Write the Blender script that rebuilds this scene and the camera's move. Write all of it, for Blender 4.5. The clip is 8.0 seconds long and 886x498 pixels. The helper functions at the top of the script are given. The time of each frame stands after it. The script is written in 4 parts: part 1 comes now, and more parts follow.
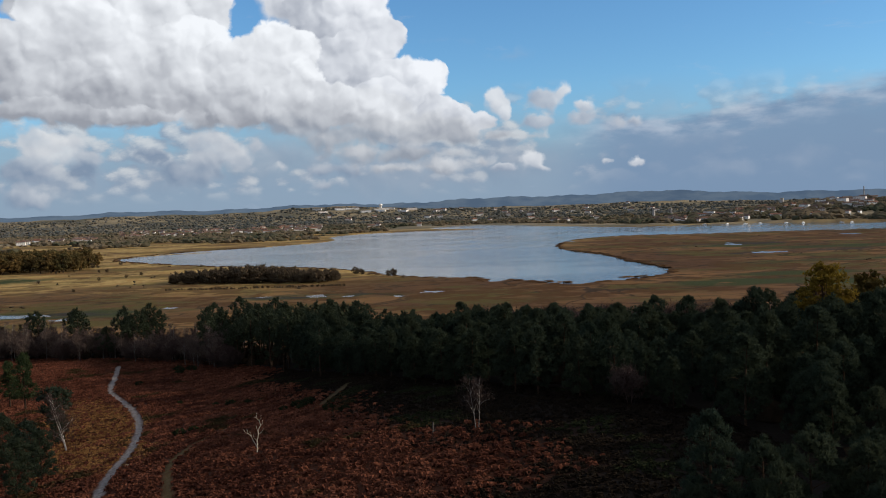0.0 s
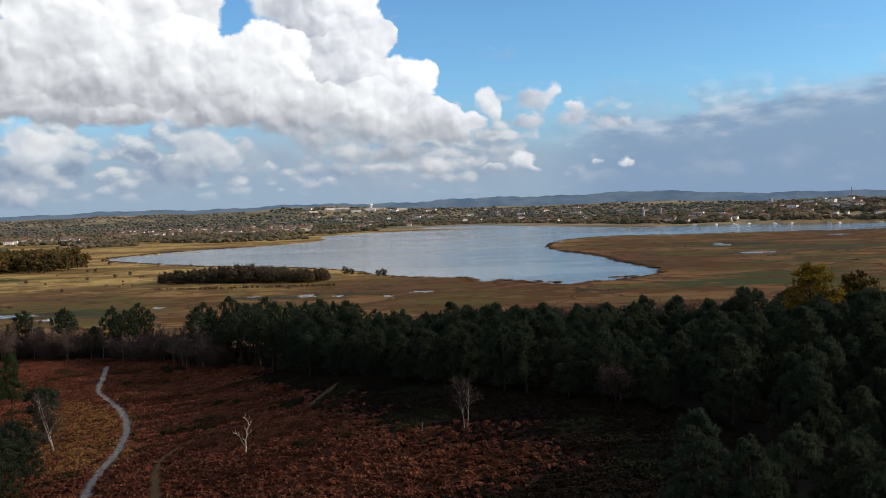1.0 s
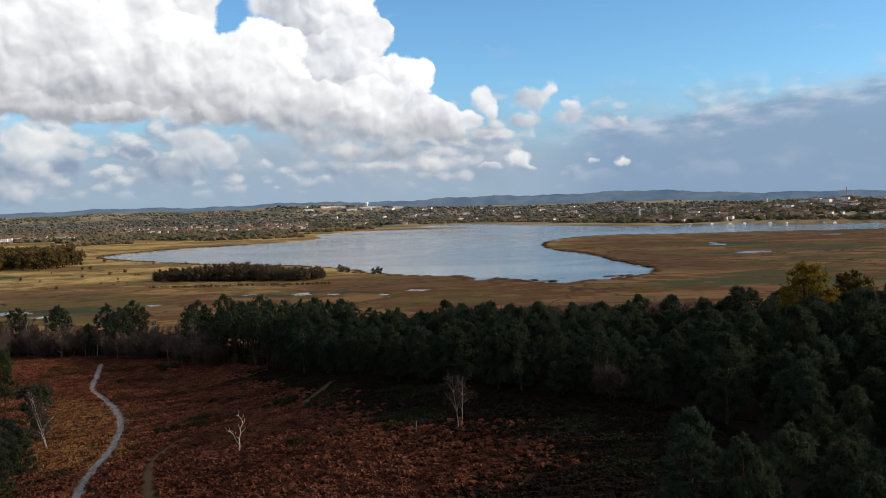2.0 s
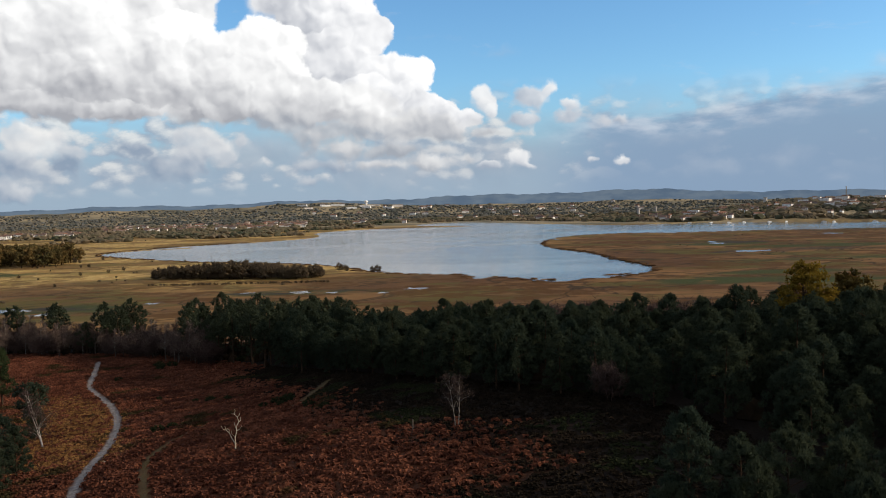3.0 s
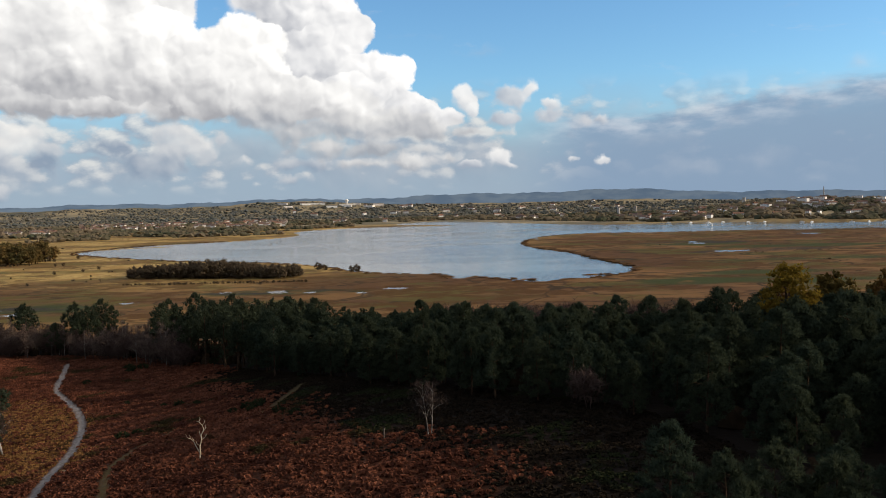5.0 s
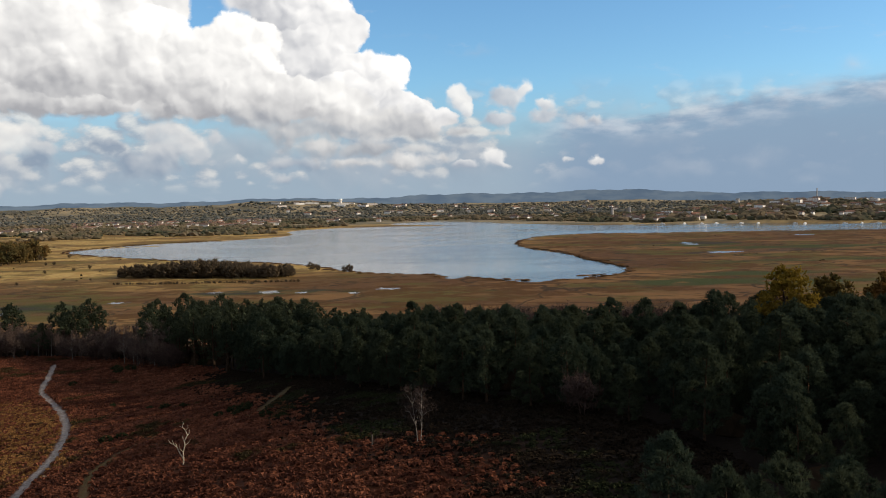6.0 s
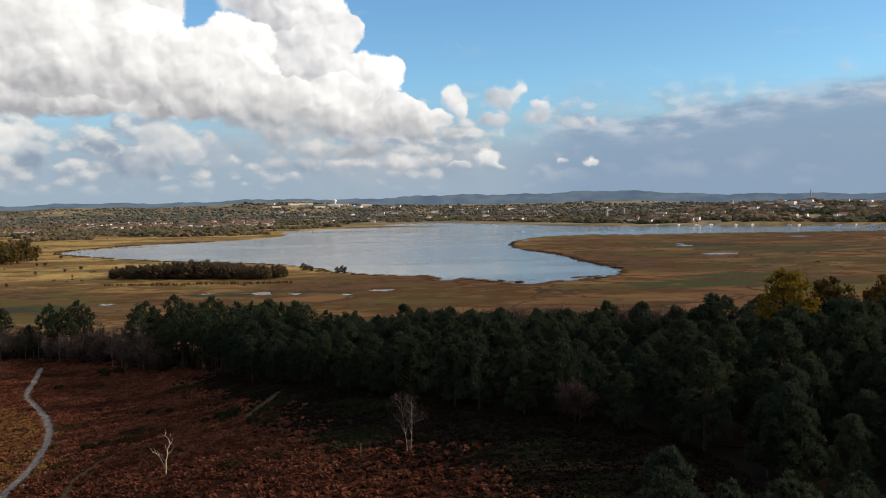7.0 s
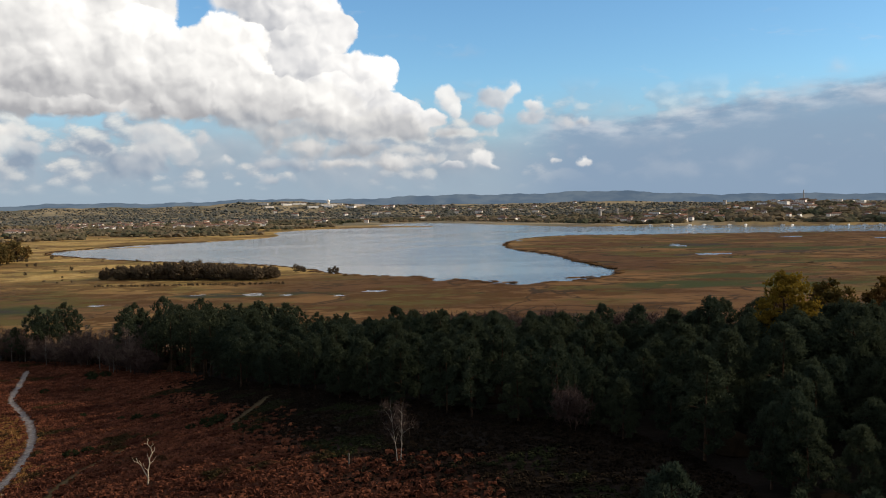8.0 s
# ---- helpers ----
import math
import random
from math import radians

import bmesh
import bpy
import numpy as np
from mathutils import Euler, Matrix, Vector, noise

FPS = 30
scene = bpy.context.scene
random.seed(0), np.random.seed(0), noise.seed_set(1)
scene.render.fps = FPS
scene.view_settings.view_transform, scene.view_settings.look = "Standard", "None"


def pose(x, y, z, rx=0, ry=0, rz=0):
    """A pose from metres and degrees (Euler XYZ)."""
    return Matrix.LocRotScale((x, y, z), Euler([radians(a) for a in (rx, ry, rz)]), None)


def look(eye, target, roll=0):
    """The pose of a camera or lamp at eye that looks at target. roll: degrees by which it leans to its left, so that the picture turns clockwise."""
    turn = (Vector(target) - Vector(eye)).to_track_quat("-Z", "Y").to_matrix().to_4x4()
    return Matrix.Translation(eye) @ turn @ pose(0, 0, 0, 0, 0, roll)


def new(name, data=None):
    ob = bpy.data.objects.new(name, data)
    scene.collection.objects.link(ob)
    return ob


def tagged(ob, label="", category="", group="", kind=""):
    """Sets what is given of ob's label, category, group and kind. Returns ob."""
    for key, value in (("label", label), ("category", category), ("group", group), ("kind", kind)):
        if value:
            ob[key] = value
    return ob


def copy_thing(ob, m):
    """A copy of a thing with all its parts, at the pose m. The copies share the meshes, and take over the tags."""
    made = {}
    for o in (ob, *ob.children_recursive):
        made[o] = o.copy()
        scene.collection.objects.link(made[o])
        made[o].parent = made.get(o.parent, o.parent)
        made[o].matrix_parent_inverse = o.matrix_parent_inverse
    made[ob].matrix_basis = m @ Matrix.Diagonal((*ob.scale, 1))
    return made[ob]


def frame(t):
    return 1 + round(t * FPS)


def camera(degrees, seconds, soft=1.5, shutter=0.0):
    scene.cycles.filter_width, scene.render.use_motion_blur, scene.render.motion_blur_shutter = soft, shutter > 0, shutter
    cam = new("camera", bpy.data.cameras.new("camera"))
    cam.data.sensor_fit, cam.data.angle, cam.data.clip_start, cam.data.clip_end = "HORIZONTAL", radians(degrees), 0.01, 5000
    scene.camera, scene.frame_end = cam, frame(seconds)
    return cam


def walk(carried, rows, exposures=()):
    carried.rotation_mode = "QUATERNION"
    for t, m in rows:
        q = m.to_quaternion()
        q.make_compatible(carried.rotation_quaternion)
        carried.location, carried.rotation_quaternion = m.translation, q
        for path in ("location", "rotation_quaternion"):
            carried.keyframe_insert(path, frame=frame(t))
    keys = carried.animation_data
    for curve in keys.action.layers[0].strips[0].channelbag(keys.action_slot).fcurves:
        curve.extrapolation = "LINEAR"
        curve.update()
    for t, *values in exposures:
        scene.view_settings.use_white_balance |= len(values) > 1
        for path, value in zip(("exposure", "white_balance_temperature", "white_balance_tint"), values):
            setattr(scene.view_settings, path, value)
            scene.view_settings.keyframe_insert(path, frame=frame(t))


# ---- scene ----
cam = camera(55.0, 8.0, 1.0)
PATH = [
    (0, (-1.366, 4.672, 41.718), (-1.37, 6.67, 41.624), -2.0),
    (0.5, (-1.353, 4.66, 41.751), (-1.339, 6.658, 41.656), -1.9),
    (1, (-1.218, 4.685, 41.731), (-1.199, 6.683, 41.636), -1.9),
    (1.5, (-1.138, 4.776, 41.688), (-1.112, 6.773, 41.592), -1.8),
    (3, (-0.705, 5.541, 41.505), (-0.675, 7.538, 41.403), -1.6),
    (3.5, (-0.453, 6.407, 41.436), (-0.414, 8.404, 41.334), -1.6),
    (4, (-0.201, 7.545, 41.496), (-0.148, 9.542, 41.392), -1.5),
    (4.5, (0.135, 8.717, 41.591), (0.2, 10.714, 41.486), -1.5),
    (6, (1.025, 13.239, 41.624), (1.114, 15.235, 41.518), -1.2),
    (6.5, (1.329, 15.002, 41.668), (1.424, 16.997, 41.563), -1.2),
    (7, (1.626, 16.859, 41.69), (1.728, 18.854, 41.586), -1.1),
    (7.5, (1.9, 18.653, 41.737), (2.01, 20.647, 41.632), -1.1),
    (8, (2.115, 20.477, 41.78), (2.232, 22.471, 41.676), -1.1),
]
walk(cam, [(t, look(eye, target, roll)) for t, eye, target, roll in PATH],
     exposures=[(0, -0.29, 6000, 10), (0.5, -0.18, 6080, 10), (1.0, -0.06, 6150, 10), (1.5, 0.0, 6200, 10), (4.5, 0.0, 6450, 10), (8, 0.0, 6600, 10)])

# ---------------------------------------------------------------- light
SUN_AZ, SUN_EL = 97.0, 20.0          # degrees clockwise from the view axis (+y), degrees up

sun = new("sun", bpy.data.lights.new("sun", "SUN"))
sun.data.energy, sun.data.angle, sun.data.color = 4.8, radians(2.0), (1.0, 0.84, 0.62)
sun_way = Vector((math.sin(radians(SUN_AZ)) * math.cos(radians(SUN_EL)),
                  math.cos(radians(SUN_AZ)) * math.cos(radians(SUN_EL)), math.sin(radians(SUN_EL))))
sun.matrix_world = look(sun_way * 900, (0, 0, 0))

# cumulus heads, the farthest first: azimuth, elevation, half width, half height in degrees, share of sunlight
TOWER = [(-9.3, 13.6, 2.48, 1.5, 0.75), (-4.5, 17.0, 4.5, 3.0, 0.8), (-7.7, 11.6, 2.71, 3.58, 0.45), (-5.6, 13.0, 2.2, 2.27, 0.85), (-4.1, 11.1, 1.82, 2.2, 0.8),
         (-5.8, 9.2, 3.22, 2.65, 0.6), (-2.5, 8.3, 2.47, 2.2, 0.75), (-1.0, 8.5, 1.52, 1.83, 0.95), (-3.4, 7.0, 3.04, 1.71, 0.7),
         (0.3, 6.2, 2.36, 1.37, 0.6), (1.7, 5.7, 1.71, 0.99, 0.6)]
MAIN_CLOUD = [(-24.8, 12.5, 2.42, 1.73, 0.45), (-15.5, 13.0, 2.42, 2.86, 0.85), (-19.8, 12.8, 4.3, 2.86, 0.85), (-23.2, 11.2, 3.85, 3.15, 0.8),
              (-25.6, 9.8, 3.26, 2.75, 0.6), (-20.9, 10.0, 4.27, 3.02, 0.7), (-16.5, 9.7, 3.46, 2.92, 0.85), (-14.7, 10.6, 1.77, 2.13, 0.95),
              (-13.1, 9.1, 2.78, 2.45, 0.75), (-10.5, 10.2, 2.84, 2.32, 0.9), (-9.0, 8.4, 1.58, 1.88, 0.85), (-12.1, 7.8, 4.09, 2.05, 0.6),
              (-22.9, 7.7, 5.61, 1.82, 0.42), (-18.0, 7.6, 5.43, 1.88, 0.45), (-13.9, 6.9, 4.43, 1.55, 0.45), (-24.8, 6.7, 3.8, 0.97, 0.3),
              (-20.1, 6.4, 5.0, 0.71, 0.3), (-8.1, 6.9, 3.39, 1.7, 0.6), (-4.4, 6.6, 3.03, 1.52, 0.65)]
SHELF = [(-6.7, 5.1, 4.53, 1.28, 0.35), (-2.2, 5.4, 3.42, 1.37, 0.55), (-9.6, 5.8, 4.13, 0.98, 0.3), (0.8, 5.0, 3.04, 1.07, 0.45),
         (3.9, 4.7, 3.42, 0.53, 0.45), (6.1, 4.6, 1.29, 0.42, 0.6), (-5.2, 4.0, 3.22, 0.83, 0.3), (-2.6, 3.8, 3.42, 0.76, 0.35),
         (-0.7, 2.9, 3.61, 0.61, 0.5), (-2.6, 2.8, 2.66, 0.49, 0.6), (2.4, 3.2, 1.52, 0.53, 0.7), (1.6, 3.8, 1.9, 0.53, 0.5)]
LOW_CLOUDS = [(-25.7, 1.6, 2.4, 0.75, 0.45), (-25.5, 3.1, 2.06, 1.37, 0.4), (-25.4, 4.7, 1.44, 1.24, 0.85), (-23.8, 4.2, 1.57, 1.18, 0.8),
              (-22.3, 3.9, 1.13, 0.7, 0.7), (-23.1, 2.9, 1.15, 0.85, 0.12), (-14.9, 4.1, 2.43, 1.62, 0.6), (-16.2, 2.9, 2.56, 1.24, 0.35),
              (-12.2, 4.5, 0.97, 0.59, 0.55), (-18.8, 3.9, 1.3, 0.44, 0.1), (-10.5, 3.0, 0.82, 0.49, 0.8), (-7.6, 1.9, 1.51, 0.38, 0.5),
              (-7.5, 2.8, 2.26, 0.53, 0.4)]
SMALL_CLOUDS = [(6.1, 5.5, 1.44, 0.57, 0.5), (3.9, 7.0, 0.91, 1.02, 0.9), (4.2, 6.2, 0.61, 0.57, 0.8), (7.1, 6.9, 1.36, 0.91, 0.6),
                (8.1, 7.4, 0.68, 0.64, 0.8), (9.3, 6.4, 0.75, 0.49, 0.85), (9.2, 5.5, 0.98, 0.56, 0.5), (11.7, 5.1, 0.75, 0.52, 0.55),
                (12.4, 5.3, 0.67, 0.3, 0.4), (6.1, 3.0, 1.06, 0.64, 0.85), (6.8, 2.5, 0.53, 0.34, 0.7), (10.7, 2.8, 0.27, 0.19, 0.6),
                (12.6, 2.7, 0.5, 0.22, 0.75), (13.2, 2.6, 0.35, 0.18, 0.7), (4.2, 2.6, 0.83, 0.27, 0.5)]


class Nodes:
    """Short forms for building node trees."""

    def __init__(self, tree):
        self.tree = tree

    def add(self, kind, inputs=(), **settings):
        node = self.tree.nodes.new(kind)
        for key, value in settings.items():
            if key == "operation":
                node.operation = value
            elif key == "blend_type":
                node.blend_type = value
            elif key == "data_type":
                node.data_type = value
            elif key == "feature":
                node.feature = value
            elif key == "attribute_name":
                node.attribute_name = value
            elif key == "interpolation_type":
                node.interpolation_type = value
        for slot, value in (inputs.items() if isinstance(inputs, dict) else enumerate(inputs)):
            self.put(node.inputs[slot], value)
        return node

    def put(self, socket, value):
        if isinstance(value, bpy.types.NodeSocket):
            self.tree.links.new(value, socket)
        elif value is not None:
            socket.default_value = value

    def m(self, operation, a, b=None, c=None):
        return self.add("ShaderNodeMath", (a, b, c), operation=operation).outputs[0]

    def v(self, operation, a, b=None, c=None):
        node = self.add("ShaderNodeVectorMath", (a, b, c), operation=operation)
        return node.outputs["Value" if operation in ("LENGTH", "DISTANCE", "DOT_PRODUCT") else "Vector"]

    def ramp(self, x, low, high, to_low=0.0, to_high=1.0):
        node = self.add("ShaderNodeMapRange", (x, low, high, to_low, to_high), interpolation_type="SMOOTHSTEP")
        return node.outputs[0]

    def mix(self, factor, a, b, blend_type="MIX"):
        node = self.add("ShaderNodeMix", data_type="RGBA", blend_type=blend_type)
        self.put(node.inputs[0], factor)
        self.put(node.inputs[6], a)
        self.put(node.inputs[7], b)
        return node.outputs[2]

    def noise(self, vector, scale, detail=5.0, rough=0.55, warp=0.0):
        node = self.add("ShaderNodeTexNoise", {"Vector": vector, "Scale": scale, "Detail": detail, "Roughness": rough, "Distortion": warp})
        return node.outputs[0]

    def billow(self, vector, scale):
        node = self.add("ShaderNodeTexVoronoi", {"Vector": vector, "Scale": scale, "Smoothness": 0.35}, feature="SMOOTH_F1")
        node.voronoi_dimensions = "2D"
        return node.outputs["Distance"]


def col(r, g, b):
    return (r, g, b, 1.0)


world = bpy.data.worlds.new("sky")
world.use_nodes = True
scene.world = world
w = Nodes(world.node_tree)
world.node_tree.nodes.clear()
way = w.add("ShaderNodeTexCoord").outputs["Generated"]
part_xyz = w.add("ShaderNodeSeparateXYZ", (way,))
az = w.m("MULTIPLY", w.m("ARCTAN2", part_xyz.outputs[0], part_xyz.outputs[1]), 57.2958)
el = w.m("MULTIPLY", w.m("ARCSINE", part_xyz.outputs[2]), 57.2958)
deg = w.add("ShaderNodeCombineXYZ", (az, el, 0.0)).outputs[0]
wide = w.add("ShaderNodeCombineXYZ", (w.m("MULTIPLY", az, 0.35), el, 0.0)).outputs[0]

sky_tex = w.tree.nodes.new("ShaderNodeTexSky")
sky_tex.sky_type, sky_tex.sun_disc = "NISHITA", False
sky_tex.sun_elevation, sky_tex.sun_rotation = radians(SUN_EL), radians(SUN_AZ)
sky_tex.air_density, sky_tex.dust_density, sky_tex.ozone_density = 1.0, 0.4, 2.0
clear = w.mix(1.0, sky_tex.outputs[0], col(0.105, 0.148, 0.176), "MULTIPLY")
# rain haze low over the land
rain = w.ramp(w.m("ADD", el, w.m("MULTIPLY", w.noise(wide, 0.5, 4.0), 3.0)), 3.5, 10.0, 0.94, 0.0)
out = w.mix(rain, clear, col(0.33, 0.42, 0.53))
# broken low cumulus far off, half lost in the haze
puffs = w.add("ShaderNodeCombineXYZ", (w.m("MULTIPLY", az, 0.7), w.m("MULTIPLY", el, 1.25), 3.0)).outputs[0]
puff = w.m("ADD", w.noise(puffs, 0.27, 7.0, 0.58), w.m("MULTIPLY", w.m("SUBTRACT", 0.45, w.billow(puffs, 0.9)), 0.22))
puff_up = w.m("ADD", w.noise(w.v("ADD", puffs, (0.3, 0.5, 0.0)), 0.27, 7.0, 0.58), w.m("MULTIPLY", w.m("SUBTRACT", 0.45, w.billow(w.v("ADD", puffs, (0.3, 0.5, 0.0)), 0.9)), 0.22))
puff_lit = w.ramp(w.m("SUBTRACT", puff, puff_up), -0.10, 0.16)
puff_mask = w.m("MULTIPLY", w.ramp(puff, 0.49, 0.60), w.m("MULTIPLY", w.ramp(el, 0.8, 2.4), w.ramp(az, 4.0, 14.0, 0.85, 0.50)))
puff_mask = w.m("MULTIPLY", puff_mask, w.ramp(el, 5.5, 8.5, 1.0, 0.0))
out = w.mix(puff_mask, out, w.mix(puff_lit, col(0.34, 0.41, 0.50), col(0.80, 0.79, 0.76)))
# thin high streaks
streak = w.ramp(w.noise(wide, 0.55, 6.0, 0.6, 0.6), 0.60, 0.80, 0.0, 0.35)
out = w.mix(streak, out, col(0.62, 0.66, 0.74))
# stratus bank on the right, with a ragged upper edge and pale crests
bank_top = w.m("ADD", w.ramp(az, 14.0, 30.0, 5.6, 7.2), w.m("MULTIPLY", w.m("SUBTRACT", w.noise(wide, 0.8, 6.0), 0.5), 2.6))
bank = w.m("MULTIPLY", w.ramp(w.m("SUBTRACT", bank_top, el), -0.4, 0.9), w.ramp(az, 6.0, 13.0))
crest = w.ramp(w.m("SUBTRACT", bank_top, el), 0.2, 2.2, 1.0, 0.0)
bank_col = w.mix(w.m("MULTIPLY", crest, w.ramp(w.noise(wide, 1.1, 5.0), 0.35, 0.7)), col(0.245, 0.345, 0.485), col(0.60, 0.64, 0.71))
out = w.mix(w.m("MULTIPLY", bank, 0.85), out, bank_col)


def lumps(vector, *cells):
    """Cauliflower relief in degrees: rounded cells of several sizes, each given by scale and height."""
    total = None
    for scale, size in cells:
        cell = w.m("MULTIPLY", w.m("SUBTRACT", 0.45, w.billow(vector, scale)), size)
        total = cell if total is None else w.m("ADD", total, cell)
    return total


drift = w.add("ShaderNodeTexNoise", {"Vector": deg, "Scale": 0.6, "Detail": 4.0}).outputs["Color"]
bent = w.v("ADD", deg, w.v("MULTIPLY", w.v("SUBTRACT", drift, (0.5, 0.5, 0.5)), (1.5, 1.2, 0.0)))
relief = lumps(bent, (0.42, 0.75), (1.0, 0.36), (2.4, 0.13), (6.0, 0.045))
broad_cells = ((0.38, 1.0), (0.85, 0.46), (2.0, 0.10))
facing = w.m("SUBTRACT", lumps(bent, *broad_cells), lumps(w.v("ADD", bent, (0.24, 0.34, 0.0)), *broad_cells))
mottle = w.m("SUBTRACT", w.noise(deg, 0.42, 3.0, 0.5), 0.5)


def heap(heads, below, light, shade, rough, crisp, gain, opacity=1.0):
    """Lay a heap of cumulus heads over the sky: each brighter towards the sun, its foot softer and greyer."""
    lit, cover_, behind = 0.0, 0.0, below
    for az_, el_, rx, ry, share in heads:
        # a vanishing link to the head behind keeps the heads in order
        spot = w.v("MULTIPLY_ADD", behind, (1e-9, 1e-9, 0.0), bent)
        d = w.v("MULTIPLY_ADD", spot, (1 / rx, 1 / ry, 0), (-az_ / rx, -el_ / ry, 0))
        lean = w.add("ShaderNodeClamp", (w.v("DOT_PRODUCT", d, (0.42, 0.80, 0.0)), -1.0, 1.0)).outputs[0]
        inner = w.m("MULTIPLY_ADD", relief, rough / min(rx, ry) ** 0.7, w.m("SUBTRACT", 1.0, w.v("LENGTH", d)))
        brim = w.m("MULTIPLY_ADD", w.m("MAXIMUM", w.m("MULTIPLY", lean, -1.0), 0.0), 0.55, crisp / min(rx, ry) ** 0.6)
        mask = w.ramp(w.m("DIVIDE", inner, brim), 0.0, 1.0)
        own = w.m("MULTIPLY_ADD", lean, 0.34, share - 0.16)
        lit = w.m("MULTIPLY_ADD", w.m("SUBTRACT", own, lit), mask, lit)
        cover_ = w.m("MULTIPLY_ADD", w.m("SUBTRACT", 1.0, cover_), mask, cover_)
        behind = cover_
    lit = w.m("DIVIDE", lit, w.m("MAXIMUM", cover_, 0.02))
    lit = w.m("MULTIPLY_ADD", facing, gain, w.m("MULTIPLY_ADD", mottle, 0.7, lit))
    lit = w.add("ShaderNodeClamp", (lit, 0.0, 1.0)).outputs[0]
    return w.mix(w.m("MULTIPLY", cover_, opacity), below, w.mix(lit, shade, light))


VEIL = [(-11.5, 3.6, 6.0, 2.6, 0.5), (-3.0, 2.6, 8.0, 2.4, 0.5), (4.0, 3.0, 5.0, 2.2, 0.4), (-25.0, 2.4, 4.5, 2.0, 0.4), (-17.0, 2.6, 4.0, 2.0, 0.4)]
out = heap(VEIL, out, col(0.60, 0.62, 0.65), col(0.31, 0.38, 0.47), 0.8, 1.6, 0.5, 0.72)
WISPS = [(22.8, 2.3, 2.11, 1.05, 0.55), (18.7, 1.9, 2.88, 0.9, 0.45), (25.6, 0.9, 2.06, 0.48, 0.5), (4.8, 9.9, 2.27, 0.45, 0.55), (24.0, 11.4, 1.04, 0.28, 0.5),
         (0.3, 11.0, 2.28, 0.3, 0.5), (16.3, 3.8, 3.29, 0.73, 0.35), (26.6, 6.6, 2.04, 0.85, 0.75), (28.4, 7.8, 1.34, 0.67, 0.8), (15.0, 5.9, 3.0, 0.4, 0.6)]
out = heap(WISPS, out, col(0.72, 0.72, 0.74), col(0.34, 0.42, 0.53), 0.8, 1.8, 0.4, 0.55)
DARK_STREAKS = [(19.8, 5.6, 2.15, 0.29, 0.1), (22.5, 5.9, 1.6, 0.2, 0.1)]
out = heap(DARK_STREAKS, out, col(0.30, 0.40, 0.54), col(0.20, 0.30, 0.45), 0.8, 1.2, 0.2, 0.7)
out = heap(LOW_CLOUDS, out, col(0.96, 0.93, 0.88), col(0.27, 0.34, 0.44), 0.9, 0.55, 0.5, 0.88)
out = heap(TOWER, out, col(1.14, 1.12, 1.09), col(0.42, 0.44, 0.49), 0.75, 0.17, 0.75)
out = heap(MAIN_CLOUD, out, col(1.16, 1.14, 1.10), col(0.40, 0.405, 0.43), 0.75, 0.20, 0.65)
out = heap(SHELF, out, col(1.04, 1.01, 0.96), col(0.38, 0.40, 0.44), 0.9, 0.65, 0.6, 0.92)
out = heap(SMALL_CLOUDS, out, col(0.97, 0.95, 0.92), col(0.38, 0.43, 0.51), 0.8, 0.42, 0.6, 0.92)
# grey broken cover added overhead and behind, out of view, to set ambient light
cover = w.ramp(w.noise(w.v("MULTIPLY", way, (1.0, 1.0, 2.0)), 1.6, 6.0, 0.55), 0.32, 0.55)
aloft = w.m("MAXIMUM", w.ramp(el, 17.0, 30.0), w.ramp(w.m("ABSOLUTE", az), 48.0, 75.0))
gloom = w.mix(w.noise(way, 3.5, 5.0), col(0.40, 0.41, 0.44), col(0.72, 0.72, 0.73))
out = w.mix(w.m("MULTIPLY", w.m("MULTIPLY", aloft, cover), w.ramp(el, -2.0, 4.0)), out, gloom)
back = w.add("ShaderNodeBackground", (out, 1.0))
w.put(w.add("ShaderNodeOutputWorld").inputs[0], back.outputs[0])

# ---------------------------------------------------------------- materials


def material(name, rough=0.9):
    mat = bpy.data.materials.new(name)
    mat.use_nodes = True
    n = Nodes(mat.node_tree)
    bsdf = mat.node_tree.nodes["Principled BSDF"]
    bsdf.inputs["Roughness"].default_value = rough
    bsdf.inputs["Specular IOR Level"].default_value = 0.04
    place = n.add("ShaderNodeNewGeometry").outputs["Position"]
    return mat, n, bsdf, place


def speckled(name, dark, light, scale, rough=0.9, spread=None, stray=None, patch=None, leaf=0.0):
    """Two-tone material: noise at two scales, and a tint that differs from piece to piece."""
    mat, n, bsdf, place = material(name, rough)
    mixed = n.m("ADD", n.m("MULTIPLY", n.noise(place, scale, 4.0), 0.6), n.m("MULTIPLY", n.noise(place, scale * 0.12, 3.0), 0.4))
    colour = n.mix(n.ramp(mixed, 0.36, 0.64), dark, light)
    if stray:
        island = n.add("ShaderNodeNewGeometry").outputs["Random Per Island"]
        colour = n.mix(n.ramp(island, 0.55, 1.0, 0.0, 0.8), colour, stray)
    if patch:
        colour = n.mix(n.ramp(n.noise(place, 0.075, 4.0, 0.6), 0.56, 0.64, 0.0, 0.85), colour, patch)
    if spread:
        luck = n.add("ShaderNodeObjectInfo").outputs["Random"]
        colour = n.mix(n.m("MULTIPLY", luck, 0.7), colour, spread)
    n.put(bsdf.inputs["Base Color"], colour)
    if leaf:
        back_lit = n.add("ShaderNodeBsdfTranslucent", {"Color": colour})
        both = n.add("ShaderNodeMixShader", {0: leaf, 1: bsdf.outputs[0], 2: back_lit.outputs[0]})
        n.put(mat.node_tree.nodes["Material Output"].inputs[0], both.outputs[0])
    return mat


